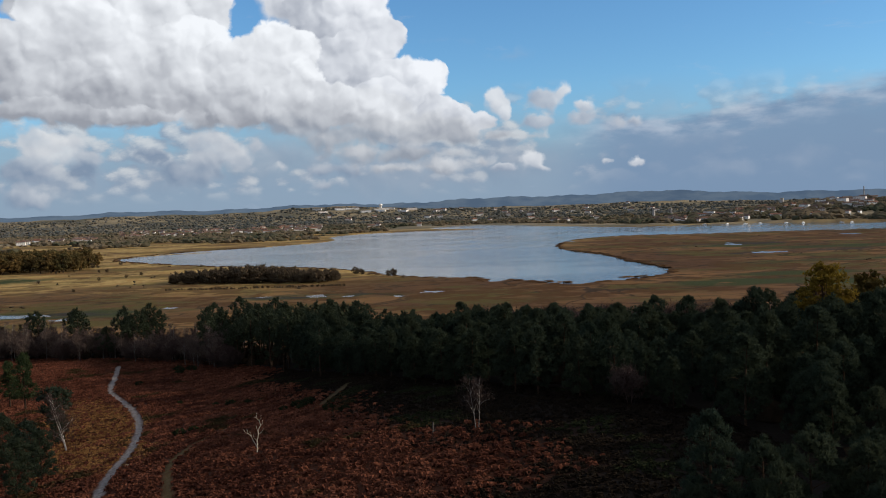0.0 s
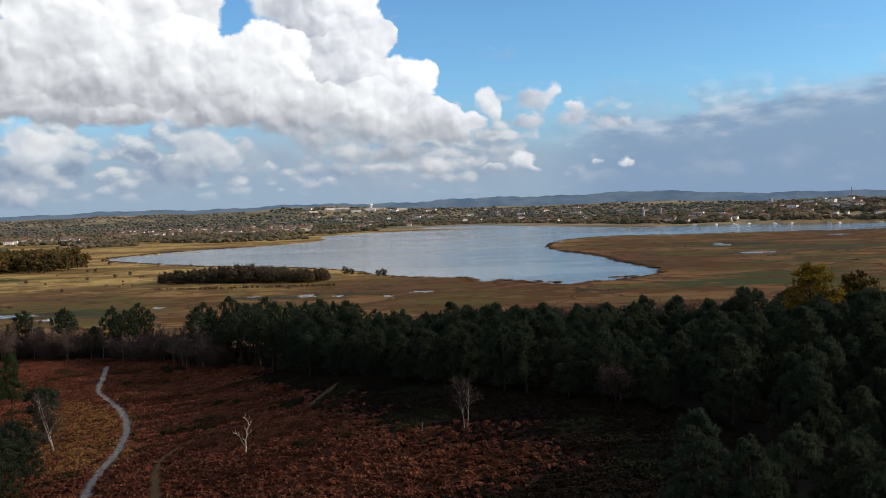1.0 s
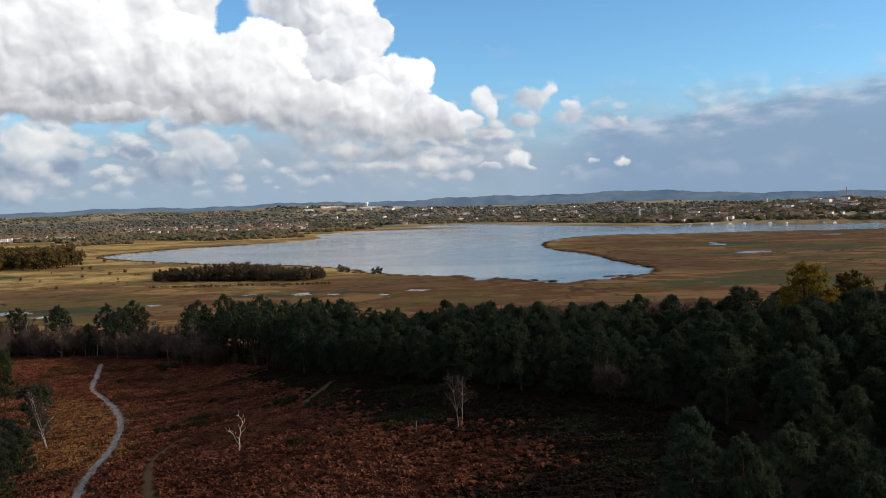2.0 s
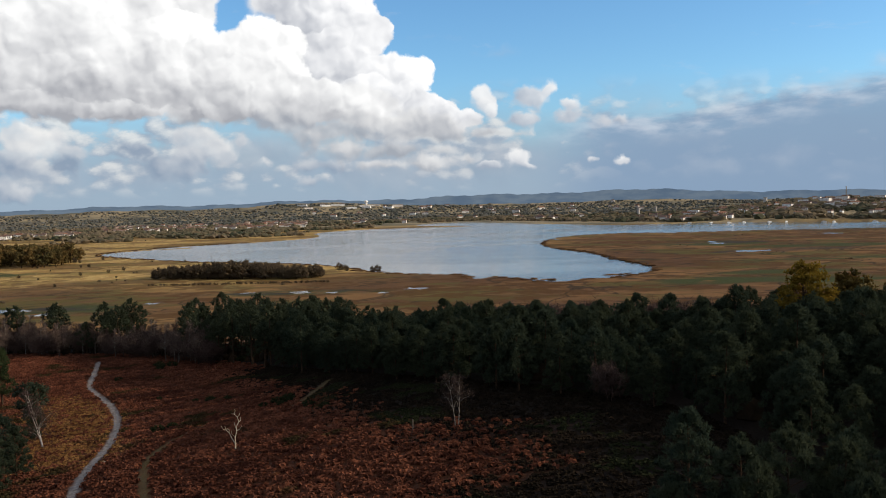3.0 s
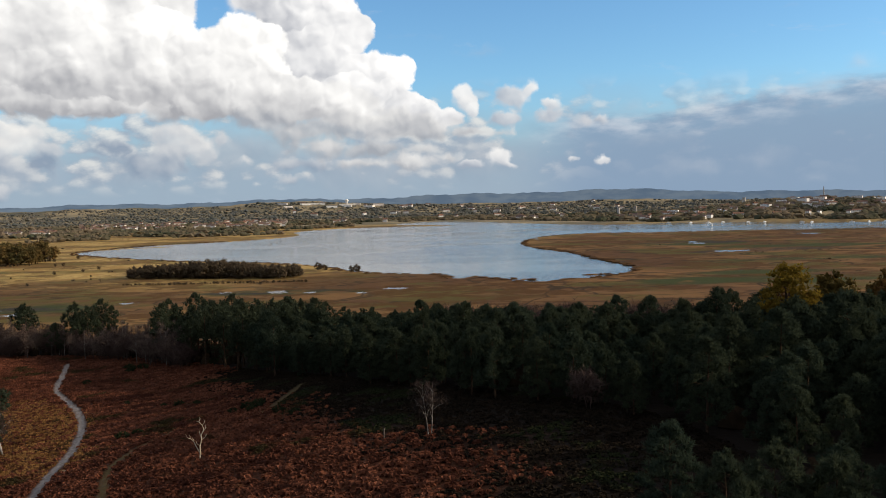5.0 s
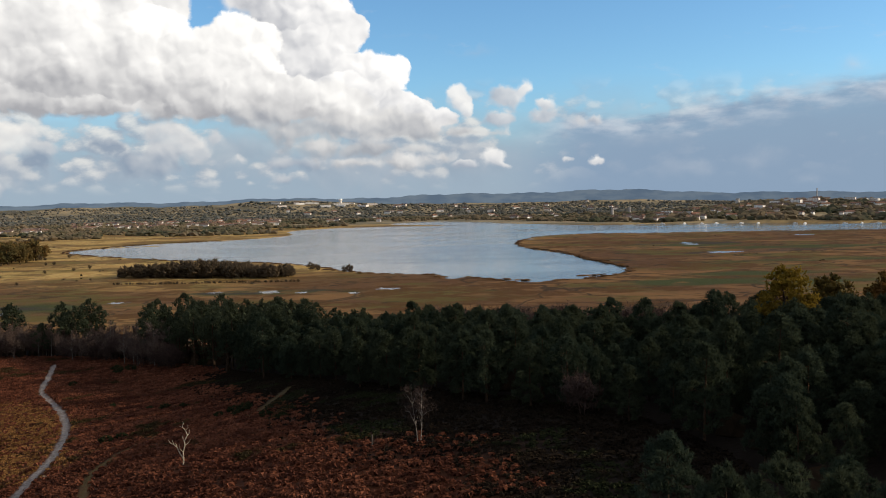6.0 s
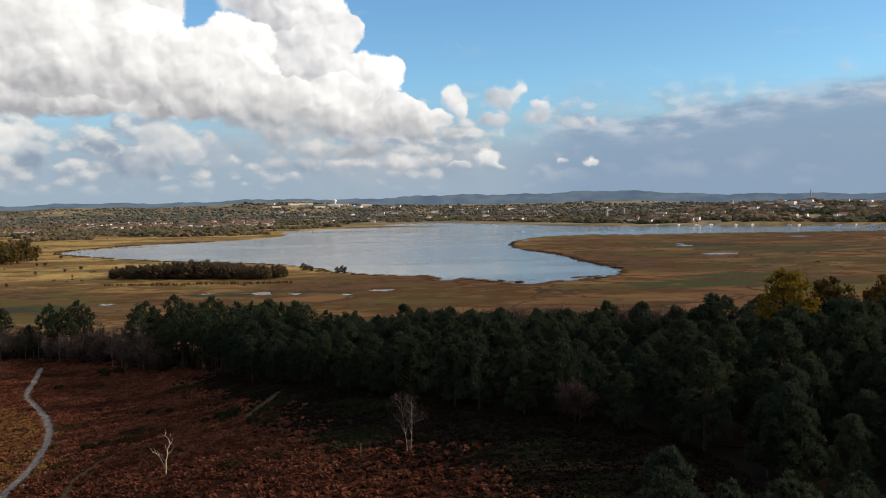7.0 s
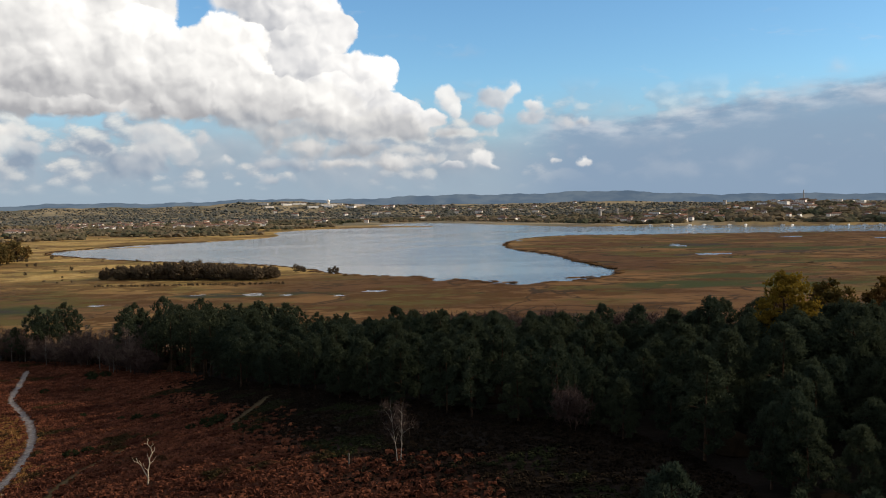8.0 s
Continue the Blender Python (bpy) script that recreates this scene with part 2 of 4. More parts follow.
def ground_material():
    mat, n, bsdf, place = material("heath_and_marsh")
    heath = n.add("ShaderNodeAttribute", attribute_name="heath").outputs["Fac"]
    track = n.add("ShaderNodeAttribute", attribute_name="track").outputs["Fac"]
    trail = n.add("ShaderNodeAttribute", attribute_name="trail").outputs["Fac"]
    green = n.add("ShaderNodeAttribute", attribute_name="green").outputs["Fac"]
    gold = n.add("ShaderNodeAttribute", attribute_name="gold").outputs["Fac"]
    wood = n.add("ShaderNodeAttribute", attribute_name="wood").outputs["Fac"]
    flat = n.v("MULTIPLY", place, (0.75, 1.0, 1.0))
    broad = n.noise(flat, 0.009, 6.0, 0.6)
    mid = n.noise(flat, 0.040, 5.0, 0.65)
    fine = n.noise(place, 1.3, 5.0, 0.65)
    # reed browns of the near and right marsh, darkened for cloud shade
    reed = n.mix(n.ramp(broad, 0.40, 0.60), col(0.094, 0.047, 0.022), col(0.180, 0.096, 0.038))
    reed = n.mix(n.m("MULTIPLY", n.ramp(mid, 0.48, 0.58), 0.8), reed, col(0.036, 0.020, 0.009))
    olive = n.noise(n.v("ADD", flat, (900.0, 300.0, 0.0)), 0.016, 5.0, 0.6)
    reed = n.mix(n.ramp(olive, 0.50, 0.60, 0.0, 0.7), reed, col(0.070, 0.060, 0.018))
    vein = n.m("ABSOLUTE", n.m("SUBTRACT", n.noise(n.v("MULTIPLY", place, (0.5, 0.6, 1.0)), 0.020, 4.0, 0.5, 1.5), 0.5))
    reed = n.mix(n.ramp(vein, 0.004, 0.026, 0.8, 0.0), reed, col(0.022, 0.017, 0.011))
    bright = n.mix(n.ramp(mid, 0.42, 0.58), col(0.33, 0.205, 0.068), col(0.55, 0.39, 0.145))
    reed = n.mix(n.m("MULTIPLY", gold, n.ramp(broad, 0.42, 0.58, 0.30, 1.0)), reed, bright)
    reed = n.mix(n.ramp(olive, 0.54, 0.62, 0.0, 0.4), reed, col(0.095, 0.080, 0.022))
    reed = n.mix(n.ramp(mid, 0.51, 0.56, 0.0, 0.75), reed, col(0.085, 0.040, 0.013))
    reed = n.mix(n.m("MULTIPLY", green, n.ramp(mid, 0.34, 0.50)), reed, col(0.043, 0.051, 0.018))
    moor = n.mix(n.ramp(n.noise(place, 0.09, 5.0, 0.6), 0.4, 0.62), col(0.056, 0.020, 0.010), col(0.105, 0.038, 0.018))
    moor = n.mix(n.ramp(fine, 0.45, 0.7, 0.0, 0.5), moor, col(0.028, 0.016, 0.007))
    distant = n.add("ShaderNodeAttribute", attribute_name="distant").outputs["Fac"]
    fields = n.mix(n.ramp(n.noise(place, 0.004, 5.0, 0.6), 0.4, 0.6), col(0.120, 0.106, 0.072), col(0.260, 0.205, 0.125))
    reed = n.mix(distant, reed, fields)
    mud = n.add("ShaderNodeAttribute", attribute_name="mud").outputs["Fac"]
    reed = n.mix(n.m("MULTIPLY", mud, n.ramp(mid, 0.40, 0.55)), reed, col(0.040, 0.034, 0.028))
    out = n.mix(heath, reed, moor)
    # shade beside the wood, painted into the ground colour
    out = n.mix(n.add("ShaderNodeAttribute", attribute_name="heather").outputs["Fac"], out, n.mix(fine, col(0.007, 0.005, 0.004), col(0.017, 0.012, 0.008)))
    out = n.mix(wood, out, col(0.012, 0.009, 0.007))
    grit = n.mix(n.ramp(fine, 0.35, 0.65), col(0.13, 0.112, 0.10), col(0.28, 0.245, 0.225))
    out = n.mix(track, out, grit)
    out = n.mix(n.m("MULTIPLY", trail, n.ramp(fine, 0.3, 0.6, 0.4, 1.0)), out, col(0.115, 0.085, 0.034))
    n.put(bsdf.inputs["Base Color"], out)
    bump = n.add("ShaderNodeBump", {"Strength": 0.6, "Distance": 0.5, "Height": n.m("ADD", fine, n.m("MULTIPLY", mid, 3.0))})
    n.put(bsdf.inputs["Normal"], bump.outputs[0])
    return mat


def water_material():
    mat, n, bsdf, place = material("lake_water", 0.06)
    bsdf.inputs["Base Color"].default_value = col(0.13, 0.14, 0.15)
    bsdf.inputs["Specular IOR Level"].default_value = 0.5
    bsdf.inputs["IOR"].default_value = 1.33
    calm = n.noise(n.v("MULTIPLY", place, (0.5, 1.3, 1.0)), 0.006, 5.0, 0.55, 0.6)
    waves = n.noise(n.v("MULTIPLY", place, (0.7, 1.3, 1.0)), 0.45, 4.0, 0.6)
    n.put(bsdf.inputs["Roughness"], n.ramp(calm, 0.38, 0.62, 0.03, 0.14))
    bump = n.add("ShaderNodeBump", {"Strength": n.ramp(calm, 0.4, 0.62, 0.22, 0.55), "Distance": 0.5, "Height": waves})
    n.put(bsdf.inputs["Normal"], bump.outputs[0])
    return mat


GROUND = ground_material()
WATER = water_material()
NEEDLES = speckled("pine_needles", col(0.015, 0.024, 0.017), col(0.037, 0.051, 0.035), 0.9, 0.85, spread=col(0.046, 0.054, 0.030), stray=col(0.050, 0.064, 0.040), leaf=0.45)
BARK = speckled("pine_bark", col(0.024, 0.016, 0.011), col(0.064, 0.040, 0.026), 3.0)
BIRCH_BARK = speckled("birch_bark", col(0.20, 0.18, 0.165), col(0.42, 0.39, 0.36), 2.5)
# birch bark toned down; on the middle birch this stands for shade
DIMMED_BARK = speckled("grey_bark", col(0.10, 0.09, 0.08), col(0.22, 0.20, 0.18), 2.5)
TWIGS = speckled("bare_twigs", col(0.040, 0.027, 0.023), col(0.075, 0.050, 0.043), 0.8)
DEADWOOD = speckled("bleached_dead_wood", col(0.24, 0.19, 0.14), col(0.42, 0.35, 0.26), 2.0)
BRACKEN = speckled("dead_bracken", patch=col(0.022, 0.024, 0.009), dark=col(0.066, 0.023, 0.014), light=col(0.205, 0.076, 0.042), scale=0.30, stray=col(0.060, 0.022, 0.014), leaf=0.30)
YELLOW_LEAF = speckled("autumn_leaves", col(0.135, 0.092, 0.014), col(0.27, 0.178, 0.026), 0.5, leaf=0.45)
OLIVE_LEAF = speckled("fading_leaves", col(0.050, 0.040, 0.012), col(0.120, 0.078, 0.020), 0.3, spread=col(0.12, 0.050, 0.016), leaf=0.4)
SCRUB = speckled("marsh_scrub", col(0.078, 0.060, 0.042), col(0.160, 0.118, 0.076), 0.06, stray=col(0.120, 0.092, 0.058), leaf=0.5)
# autumn greens and browns, lifted paler to take in distance haze
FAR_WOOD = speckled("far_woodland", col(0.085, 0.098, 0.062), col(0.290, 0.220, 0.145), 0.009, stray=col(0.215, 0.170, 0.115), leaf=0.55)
HOUSE_WALL = speckled("pale_render", col(0.68, 0.67, 0.65), col(0.84, 0.84, 0.82), 0.05, spread=col(0.56, 0.47, 0.41))
HOUSE_ROOF = speckled("clay_tile_roof", col(0.13, 0.07, 0.05), col(0.24, 0.13, 0.09), 0.08, spread=col(0.12, 0.115, 0.11))
GLASS, _n, _b, _p = material("window_glass", 0.1)
_b.inputs["Base Color"].default_value = col(0.03, 0.035, 0.04)

# ---------------------------------------------------------------- the lie of the land
LAKE_Z = -12.0
LAKE_SHORE = [(-448, 1130), (-440, 1250), (-385, 1370), (-290, 1440), (-232, 1543), (-205, 1657), (-263, 1881), (-199, 2060),
              (-65, 2145), (112, 2118), (100, 2180), (-50, 2300), (-9, 2570), (145, 2590), (308, 2073), (418, 1833), (575, 1869),
              (724, 1781), (851, 1644), (1120, 1560), (1120, 1330), (840, 1290), (673, 1302), (544, 1341), (412, 1345), (289, 1394),
              (193, 1307), (138, 1114), (139, 994), (165, 903), (166, 761), (179, 676), (150, 612), (100, 587), (80, 574),
              (60, 613), (46, 634), (31, 611), (31, 651), (4, 668), (-41, 693), (-65, 760), (-122, 839), (-199, 885), (-260, 925), (-342, 1016)]
PATH_LINE = [(-47.0, 103), (-52.3, 120), (-56.3, 133.9), (-58.9, 142.8), (-60.9, 152.2), (-62.4, 161.2), (-64.2, 169.9), (-67.6, 182.6), (-72.1, 196.3),
             (-78.4, 211.2), (-85.3, 225.3), (-93.6, 239.9), (-100.9, 252.0), (-104.8, 262.1), (-111.6, 284.1), (-118.9, 305.4)]
TRAIL_A = [(-36.5, 108), (-41.6, 122.9), (-45.1, 133.2), (-48.3, 143.4), (-49.3, 148.8), (-49.0, 154.8), (-48.1, 160.0), (-46.4, 164.9), (-44.5, 168.0)]
TRAIL_B = [(-28.2, 166.0), (-26.8, 169.1), (-25.9, 177.7), (-24.9, 187.6), (-24.2, 197.1)]
FOREST = [(-200, 335), (-128, 323), (-99, 310), (-70, 284), (-39, 233), (-16, 187), (0, 157), (13, 136), (27, 125), (34, 104), (30, 88), (19, 82),
          (15, 72), (28, 40), (80, 10), (150, 60), (140, 110), (78, 150), (40, 200), (-10, 270), (-55, 318), (-100, 345), (-200, 356)]
POOLS = [(337, 1004, 14, 20), (319, 845, 26, 16), (-85, 555, 10, 11), (-31, 537, 6, 7), (-10, 559, 11, 9), (-249, 493, 30, 11),
         (-215, 470, 9, 7), (-167, 513, 9, 6), (560, 1180, 20, 18), (-120, 560, 9, 6), (-64, 548, 7, 6), (640, 1090, 24, 16), (345, 1040, 10, 14), (180, 1235, 16, 14)]


REED_ISLANDS = [(-440, 1235, -411, 1260, 9.0), (-411, 1260, -360, 1288, 8.0), (125, 617, 141, 621, 4.0), (84, 590, 70, 604, 2.5)]


def rounded(points, times=2, closed=True):
    """Corner-cut a plan line."""
    p = np.array(points, float)
    for _ in range(times):
        q = np.roll(p, -1, 0) if closed else p[1:]
        a = p if closed else p[:-1]
        cut = np.stack([a * 0.75 + q * 0.25, a * 0.25 + q * 0.75], 1).reshape(-1, 2)
        p = cut if closed else np.vstack([p[:1], cut, p[-1:]])
    return p


def to_line(x, y, line, closed):
    """Distance from points to a plan line, and whether they lie inside it."""
    best, inside = np.full(x.shape, 1e9), np.zeros(x.shape, bool)
    ends = np.roll(line, -1, 0) if closed else line[1:]
    for (ax, ay), (bx, by) in zip(line if closed else line[:-1], ends):
        dx, dy = bx - ax, by - ay
        u = np.clip(((x - ax) * dx + (y - ay) * dy) / (dx * dx + dy * dy + 1e-9), 0, 1)
        best = np.minimum(best, np.hypot(x - ax - u * dx, y - ay - u * dy))
        if closed and abs(dy) > 1e-9:
            inside ^= ((ay > y) != (by > y)) & (x < ax + (y - ay) / dy * dx)
    return best, inside


def step(x, low, high):
    u = np.clip((x - low) / (high - low), 0, 1)
    return u * u * (3 - 2 * u)


def ripple(x, y, size, seed=0.0):
    """Cheap smooth unevenness, about -1 to 1."""
    a, b = x / size, y / size
    return (np.sin(a * 1.7 + 1.3 * np.sin(b * 1.1 + seed)) + np.sin(b * 1.9 + 1.7 * np.sin(a * 0.8 + seed * 2))
            + 0.6 * np.sin(a * 3.7 + b * 2.9 + seed) + 0.5 * np.sin(b * 5.1 - a * 4.3 + 2 * seed)) / 3.1


SHORE = rounded(LAKE_SHORE)


# cross-fall of the heath from the low west to the wooded east
SLOPE_X = np.arange(-340, 240, 4.0)
SLOPE_Z = np.convolve(np.interp(SLOPE_X, (-300, -130, -95, -75, -60, -50, -31, -26, 2, 15, 200), (-9.5, -8.6, -6.2, -4.0, -1.5, 0.7, 4.9, 6.0, 11.2, 13.0, 13.2)),
                      np.array((1, 4, 6, 4, 1)) / 16, "same")
SLOPE_Z[:4], SLOPE_Z[-4:] = -9.5, 13.2


def dry_land(x, y):
    """Height of the land without lake and pools."""
    z = np.interp(x, SLOPE_X, SLOPE_Z)
    s = step(y, 110, 420)
    z = z * (1 - s) - 11.5 * s
    r, a = np.hypot(x, y), np.degrees(np.arctan2(x, y))
    ridge = 92 + 14 * np.exp(-((a - 11) / 9) ** 2) - 26 * step(a, 13, 28) - 8 * step(-a, 8, 24) + 5 * np.sin(a * 0.55) + 3 * np.sin(a * 1.7) + 1.5 * np.sin(a * 4.9)
    far = np.clip((r - 2100) / 2750, 0, 1) ** 4 * ridge * (0.80 - 0.28 * step(a, -11, -1))
    far = far + 24 * np.exp(-((a + 5) / 5) ** 2) * step(r, 4200, 4650)
    town = 40 * np.exp(-((a - 26) / 7.5) ** 2) * step(r, 1750, 2500) * (1 - step(r, 2700, 3600))
    return z + far + town + step(r, 350, 700) * 0.2 * ripple(x, y, 40)


def ground_z(x, y):
    x, y = np.asarray(x, float), np.asarray(y, float)
    z = dry_land(x, y)
    d, inside = to_line(x, y, SHORE, True)
    d = np.where(inside, -d, d) + 2.5 * ripple(x, y, 13, 1.0) + 1.2 * ripple(x, y, 5, 2.0)
    bed = LAKE_Z - 0.3 - np.clip(-d * 0.2, 0, 3)
    z = np.where(d < 0, bed, bed + (z - bed) * step(d, 0, 3.0))
    for ax, ay, bx, by, half in REED_ISLANDS:
        q, _ = to_line(x, y, np.array([(ax, ay), (bx, by)], float), False)
        q = q + 0.4 * half * ripple(x, y, half, ax)
        z = np.where(q < half, np.maximum(z, LAKE_Z - 0.3 + 0.8 * (1 - step(q, half * 0.6, half))), z)
    for px, py, rx, ry in POOLS:
        q = np.hypot((x - px) / rx * 1.5, (y - py) / ry * 1.15) + 0.5 * ripple(x, y, min(rx, ry) * 0.45, px) + 0.3 * ripple(x, y, min(rx, ry) * 0.2, py)
        z = np.where(q < 1.25, z + (LAKE_Z - 0.3 - z) * (1 - step(q, 0.85, 1.25)), z)
    return z


def shade_strip(x, y, d_wood):
    """Share of painted shade: a dark strip along the wood, wider at its southern corner."""
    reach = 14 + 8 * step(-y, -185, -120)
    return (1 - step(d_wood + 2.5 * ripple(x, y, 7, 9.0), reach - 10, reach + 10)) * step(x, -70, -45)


def lay(x, y):
    return float(ground_z(np.array([x]), np.array([y]))[0])


def mesh_of(name, verts, faces, mat, smooth=False):
    """A mesh from arrays: verts (n, 3), faces (m, 3 or 4)."""
    verts, faces = np.asarray(verts, np.float32), np.asarray(faces, np.int32)
    me = bpy.data.meshes.new(name)
    me.vertices.add(len(verts))
    me.vertices.foreach_set("co", verts.ravel())
    k = faces.shape[1]
    me.loops.add(faces.size)
    me.loops.foreach_set("vertex_index", faces.ravel())
    me.polygons.add(len(faces))
    me.polygons.foreach_set("loop_start", np.arange(0, faces.size, k, dtype=np.int32))
    me.polygons.foreach_set("use_smooth", np.full(len(faces), smooth))
    me.update(calc_edges=True)
    me.materials.append(mat)
    return me


def mark(me, name, values):
    me.attributes.new(name, "FLOAT", "POINT").data.foreach_set("value", np.asarray(values, np.float32))


# ---------------------------------------------------------------- ground and lake
radii = [3.0]
while radii[-1] < 4920:
    radii.append(radii[-1] * (1.0075 if radii[-1] > 400 else 1.013 if radii[-1] > 60 else 1.05))
radii = np.array(radii)
angles = np.concatenate([np.arange(-40, 44, 0.18), np.arange(44, 320, 4.0)])
A, R = np.meshgrid(np.radians(angles), radii)
GX, GY = R * np.sin(A), R * np.cos(A)
GZ = ground_z(GX, GY)
nr, na = A.shape
i = np.arange(nr - 1)[:, None] * na
j, k = np.arange(na)[None, :], np.roll(np.arange(na), -1)[None, :]
quads = np.stack([i + j, i + na + j, i + na + k, i + k], -1).reshape(-1, 4)
verts = np.stack([GX, GY, GZ], -1).reshape(-1, 3)
verts = np.vstack([verts, [[0, 0, lay(0, 0)]]])
hub = np.full(na, len(verts) - 1)
fan = np.stack([j[0], k[0], hub, hub], -1)[:, :3]
ground_me = mesh_of("ground", verts, quads, GROUND, True)
cap = bmesh.new()
cap.from_mesh(ground_me)
cap.verts.ensure_lookup_table()
for a_, b_, c_ in fan:
    cap.faces.new((cap.verts[a_], cap.verts[b_], cap.verts[c_])).smooth = True
cap.to_mesh(ground_me)
cap.free()
vx, vy = verts[:, 0], verts[:, 1]
near_land = 1 - step(vy + 6 * ripple(vx, vy, 20), 318, 345)
d_path, _ = to_line(vx, vy, rounded(PATH_LINE, 2, False), False)
d_a, _ = to_line(vx, vy, rounded(TRAIL_A, 2, False), False)
d_b, _ = to_line(vx, vy, rounded(TRAIL_B, 2, False), False)
d_f, in_f = to_line(vx, vy, rounded(FOREST), True)
d_f = np.where(in_f, -d_f, d_f)
mark(ground_me, "heath", near_land)
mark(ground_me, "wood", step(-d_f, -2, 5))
mark(ground_me, "track", (1 - step(d_path + 0.3 * ripple(vx, vy, 1.5) + 0.2 * ripple(vx, vy, 4.0, 2.0), 0.55, 1.05)))
mark(ground_me, "trail", np.maximum(0.8 - 0.8 * step(d_a, 0.3, 1.1), 0.5 - 0.5 * step(d_b, 0.4, 1.3)))
meadow = np.zeros(len(vx))
for px, py, rx, ry in ((-225, 492, 80, 24), (-412, 787, 50, 40), (200, 546, 75, 26), (262, 530, 60, 24), (340, 712, 95, 17), (250, 600, 70, 20), (-90, 548, 60, 16), (330, 985, 90, 40), (430, 900, 120, 30)):
    meadow = np.maximum(meadow, 1 - step(np.hypot((vx - px) / rx, (vy - py) / ry) + 0.3 * ripple(vx, vy, 25, px), 0.5, 1.15))
mark(ground_me, "green", meadow)
# where the painted shade beside the wood lies
mark(ground_me, "heather", shade_strip(vx, vy, np.maximum(d_f, 0)) * near_land)
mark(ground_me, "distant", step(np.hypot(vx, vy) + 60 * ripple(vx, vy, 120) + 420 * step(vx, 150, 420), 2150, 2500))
# golden reed to the left and far; elsewhere the browns carry cloud shade
mark(ground_me, "gold", np.clip(step(-vx + 0.25 * (vy - 560), -90, 170) * (0.12 + 0.88 * step(vy, 540, 760)) + step(vy, 1150, 1800), 0, 1))
wet = np.zeros(len(vx))
for px, py, rx, ry in ((375, 850, 75, 26), (345, 1015, 75, 40), (300, 830, 40, 18), (-90, 552, 60, 14), (-235, 490, 50, 16), (120, 690, 30, 14)):
    wet = np.maximum(wet, 1 - step(np.hypot((vx - px) / rx, (vy - py) / ry) + 0.4 * ripple(vx, vy, 14, py), 0.4, 1.1))
mark(ground_me, "mud", wet)
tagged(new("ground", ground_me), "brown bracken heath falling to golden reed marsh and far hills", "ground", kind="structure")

lake_me = mesh_of("water", [(x, y, LAKE_Z) for y in np.linspace(380, 2900, 24) for x in np.linspace(-900, 1700, 24)],
                  [(a * 24 + b, a * 24 + b + 1, a * 24 + b + 25, a * 24 + b + 24) for a in range(23) for b in range(23)], WATER)
tagged(new("water", lake_me), "calm pale lake water mirroring clouds between reed beds", "lake", kind="structure")

# ---------------------------------------------------------------- plants
rng = np.random.default_rng(7)


def tube(points, radii_, sides=6):
    """Tapered tube along points: verts, quads."""
    p = np.asarray(points, float)
    ring = np.linspace(0, 2 * np.pi, sides, endpoint=False)
    verts, quads = [], []
    for n_, (c, r) in enumerate(zip(p, radii_)):
        t = p[min(n_ + 1, len(p) - 1)] - p[max(n_ - 1, 0)]
        t = t / (np.linalg.norm(t) + 1e-9)
        u = np.cross(t, (0.3, 0.9, 0.2)); u /= np.linalg.norm(u) + 1e-9
        v_ = np.cross(t, u)
        verts += [c + r * (np.cos(a) * u + np.sin(a) * v_) for a in ring]
        if n_:
            b, o = n_ * sides, (n_ - 1) * sides
            quads += [(o + m_, o + (m_ + 1) % sides, b + (m_ + 1) % sides, b + m_) for m_ in range(sides)]
    return np.array(verts), np.array(quads)


def joined(pieces):
    verts, faces, base = [], [], 0
    for v_, f_ in pieces:
        verts.append(v_)
        faces.append(np.asarray(f_) + base)
        base += len(v_)
    return np.vstack(verts), np.vstack(faces)


def blob_shape():
    bm = bmesh.new()
    bmesh.ops.create_icosphere(bm, subdivisions=1, radius=1.0)
    v_ = np.array([q.co[:] for q in bm.verts])
    f_ = np.array([[q.index for q in face.verts] for face in bm.faces])
    bm.free()
    return v_, f_


BLOB_V, BLOB_F = blob_shape()


def pads_to_crown(pads, tufts, blades, length, width, core=0.6):
    """Needle pads: sprays of pointed blades all through each pad, round a small ragged core."""
    verts, faces, base = [], [], 0
    for c, r in pads:
        v_ = BLOB_V * r * core * (1 + 0.2 * rng.standard_normal((len(BLOB_V), 1)).clip(-1.4, 1.4)) + c
        verts.append(v_); faces.append(BLOB_F + base); base += len(v_)
        d = rng.standard_normal((tufts, 3)); d[:, 2] = np.abs(d[:, 2]) * 1.2 - 0.45
        d /= np.linalg.norm(d, axis=1)[:, None]
        seat = c + d * r * rng.uniform(0.5, 0.95, (tufts, 1))
        b = d[:, None] * 0.6 + 0.65 * rng.standard_normal((tufts, blades, 3)) + (0, 0, 0.75)
        b /= np.linalg.norm(b, axis=2)[..., None]
        side = np.cross(b, rng.standard_normal((tufts, blades, 3)))
        side /= np.linalg.norm(side, axis=2)[..., None] + 1e-9
        tip = seat[:, None] + b * length * rng.uniform(0.6, 1.25, (tufts, blades, 1))
        tri = np.stack([seat[:, None] - side * width, seat[:, None] + side * width, tip], 2).reshape(-1, 3)
        verts.append(tri); faces.append(np.arange(len(tri)).reshape(-1, 3) + base); base += len(tri)
    return np.vstack(verts), np.vstack(faces)


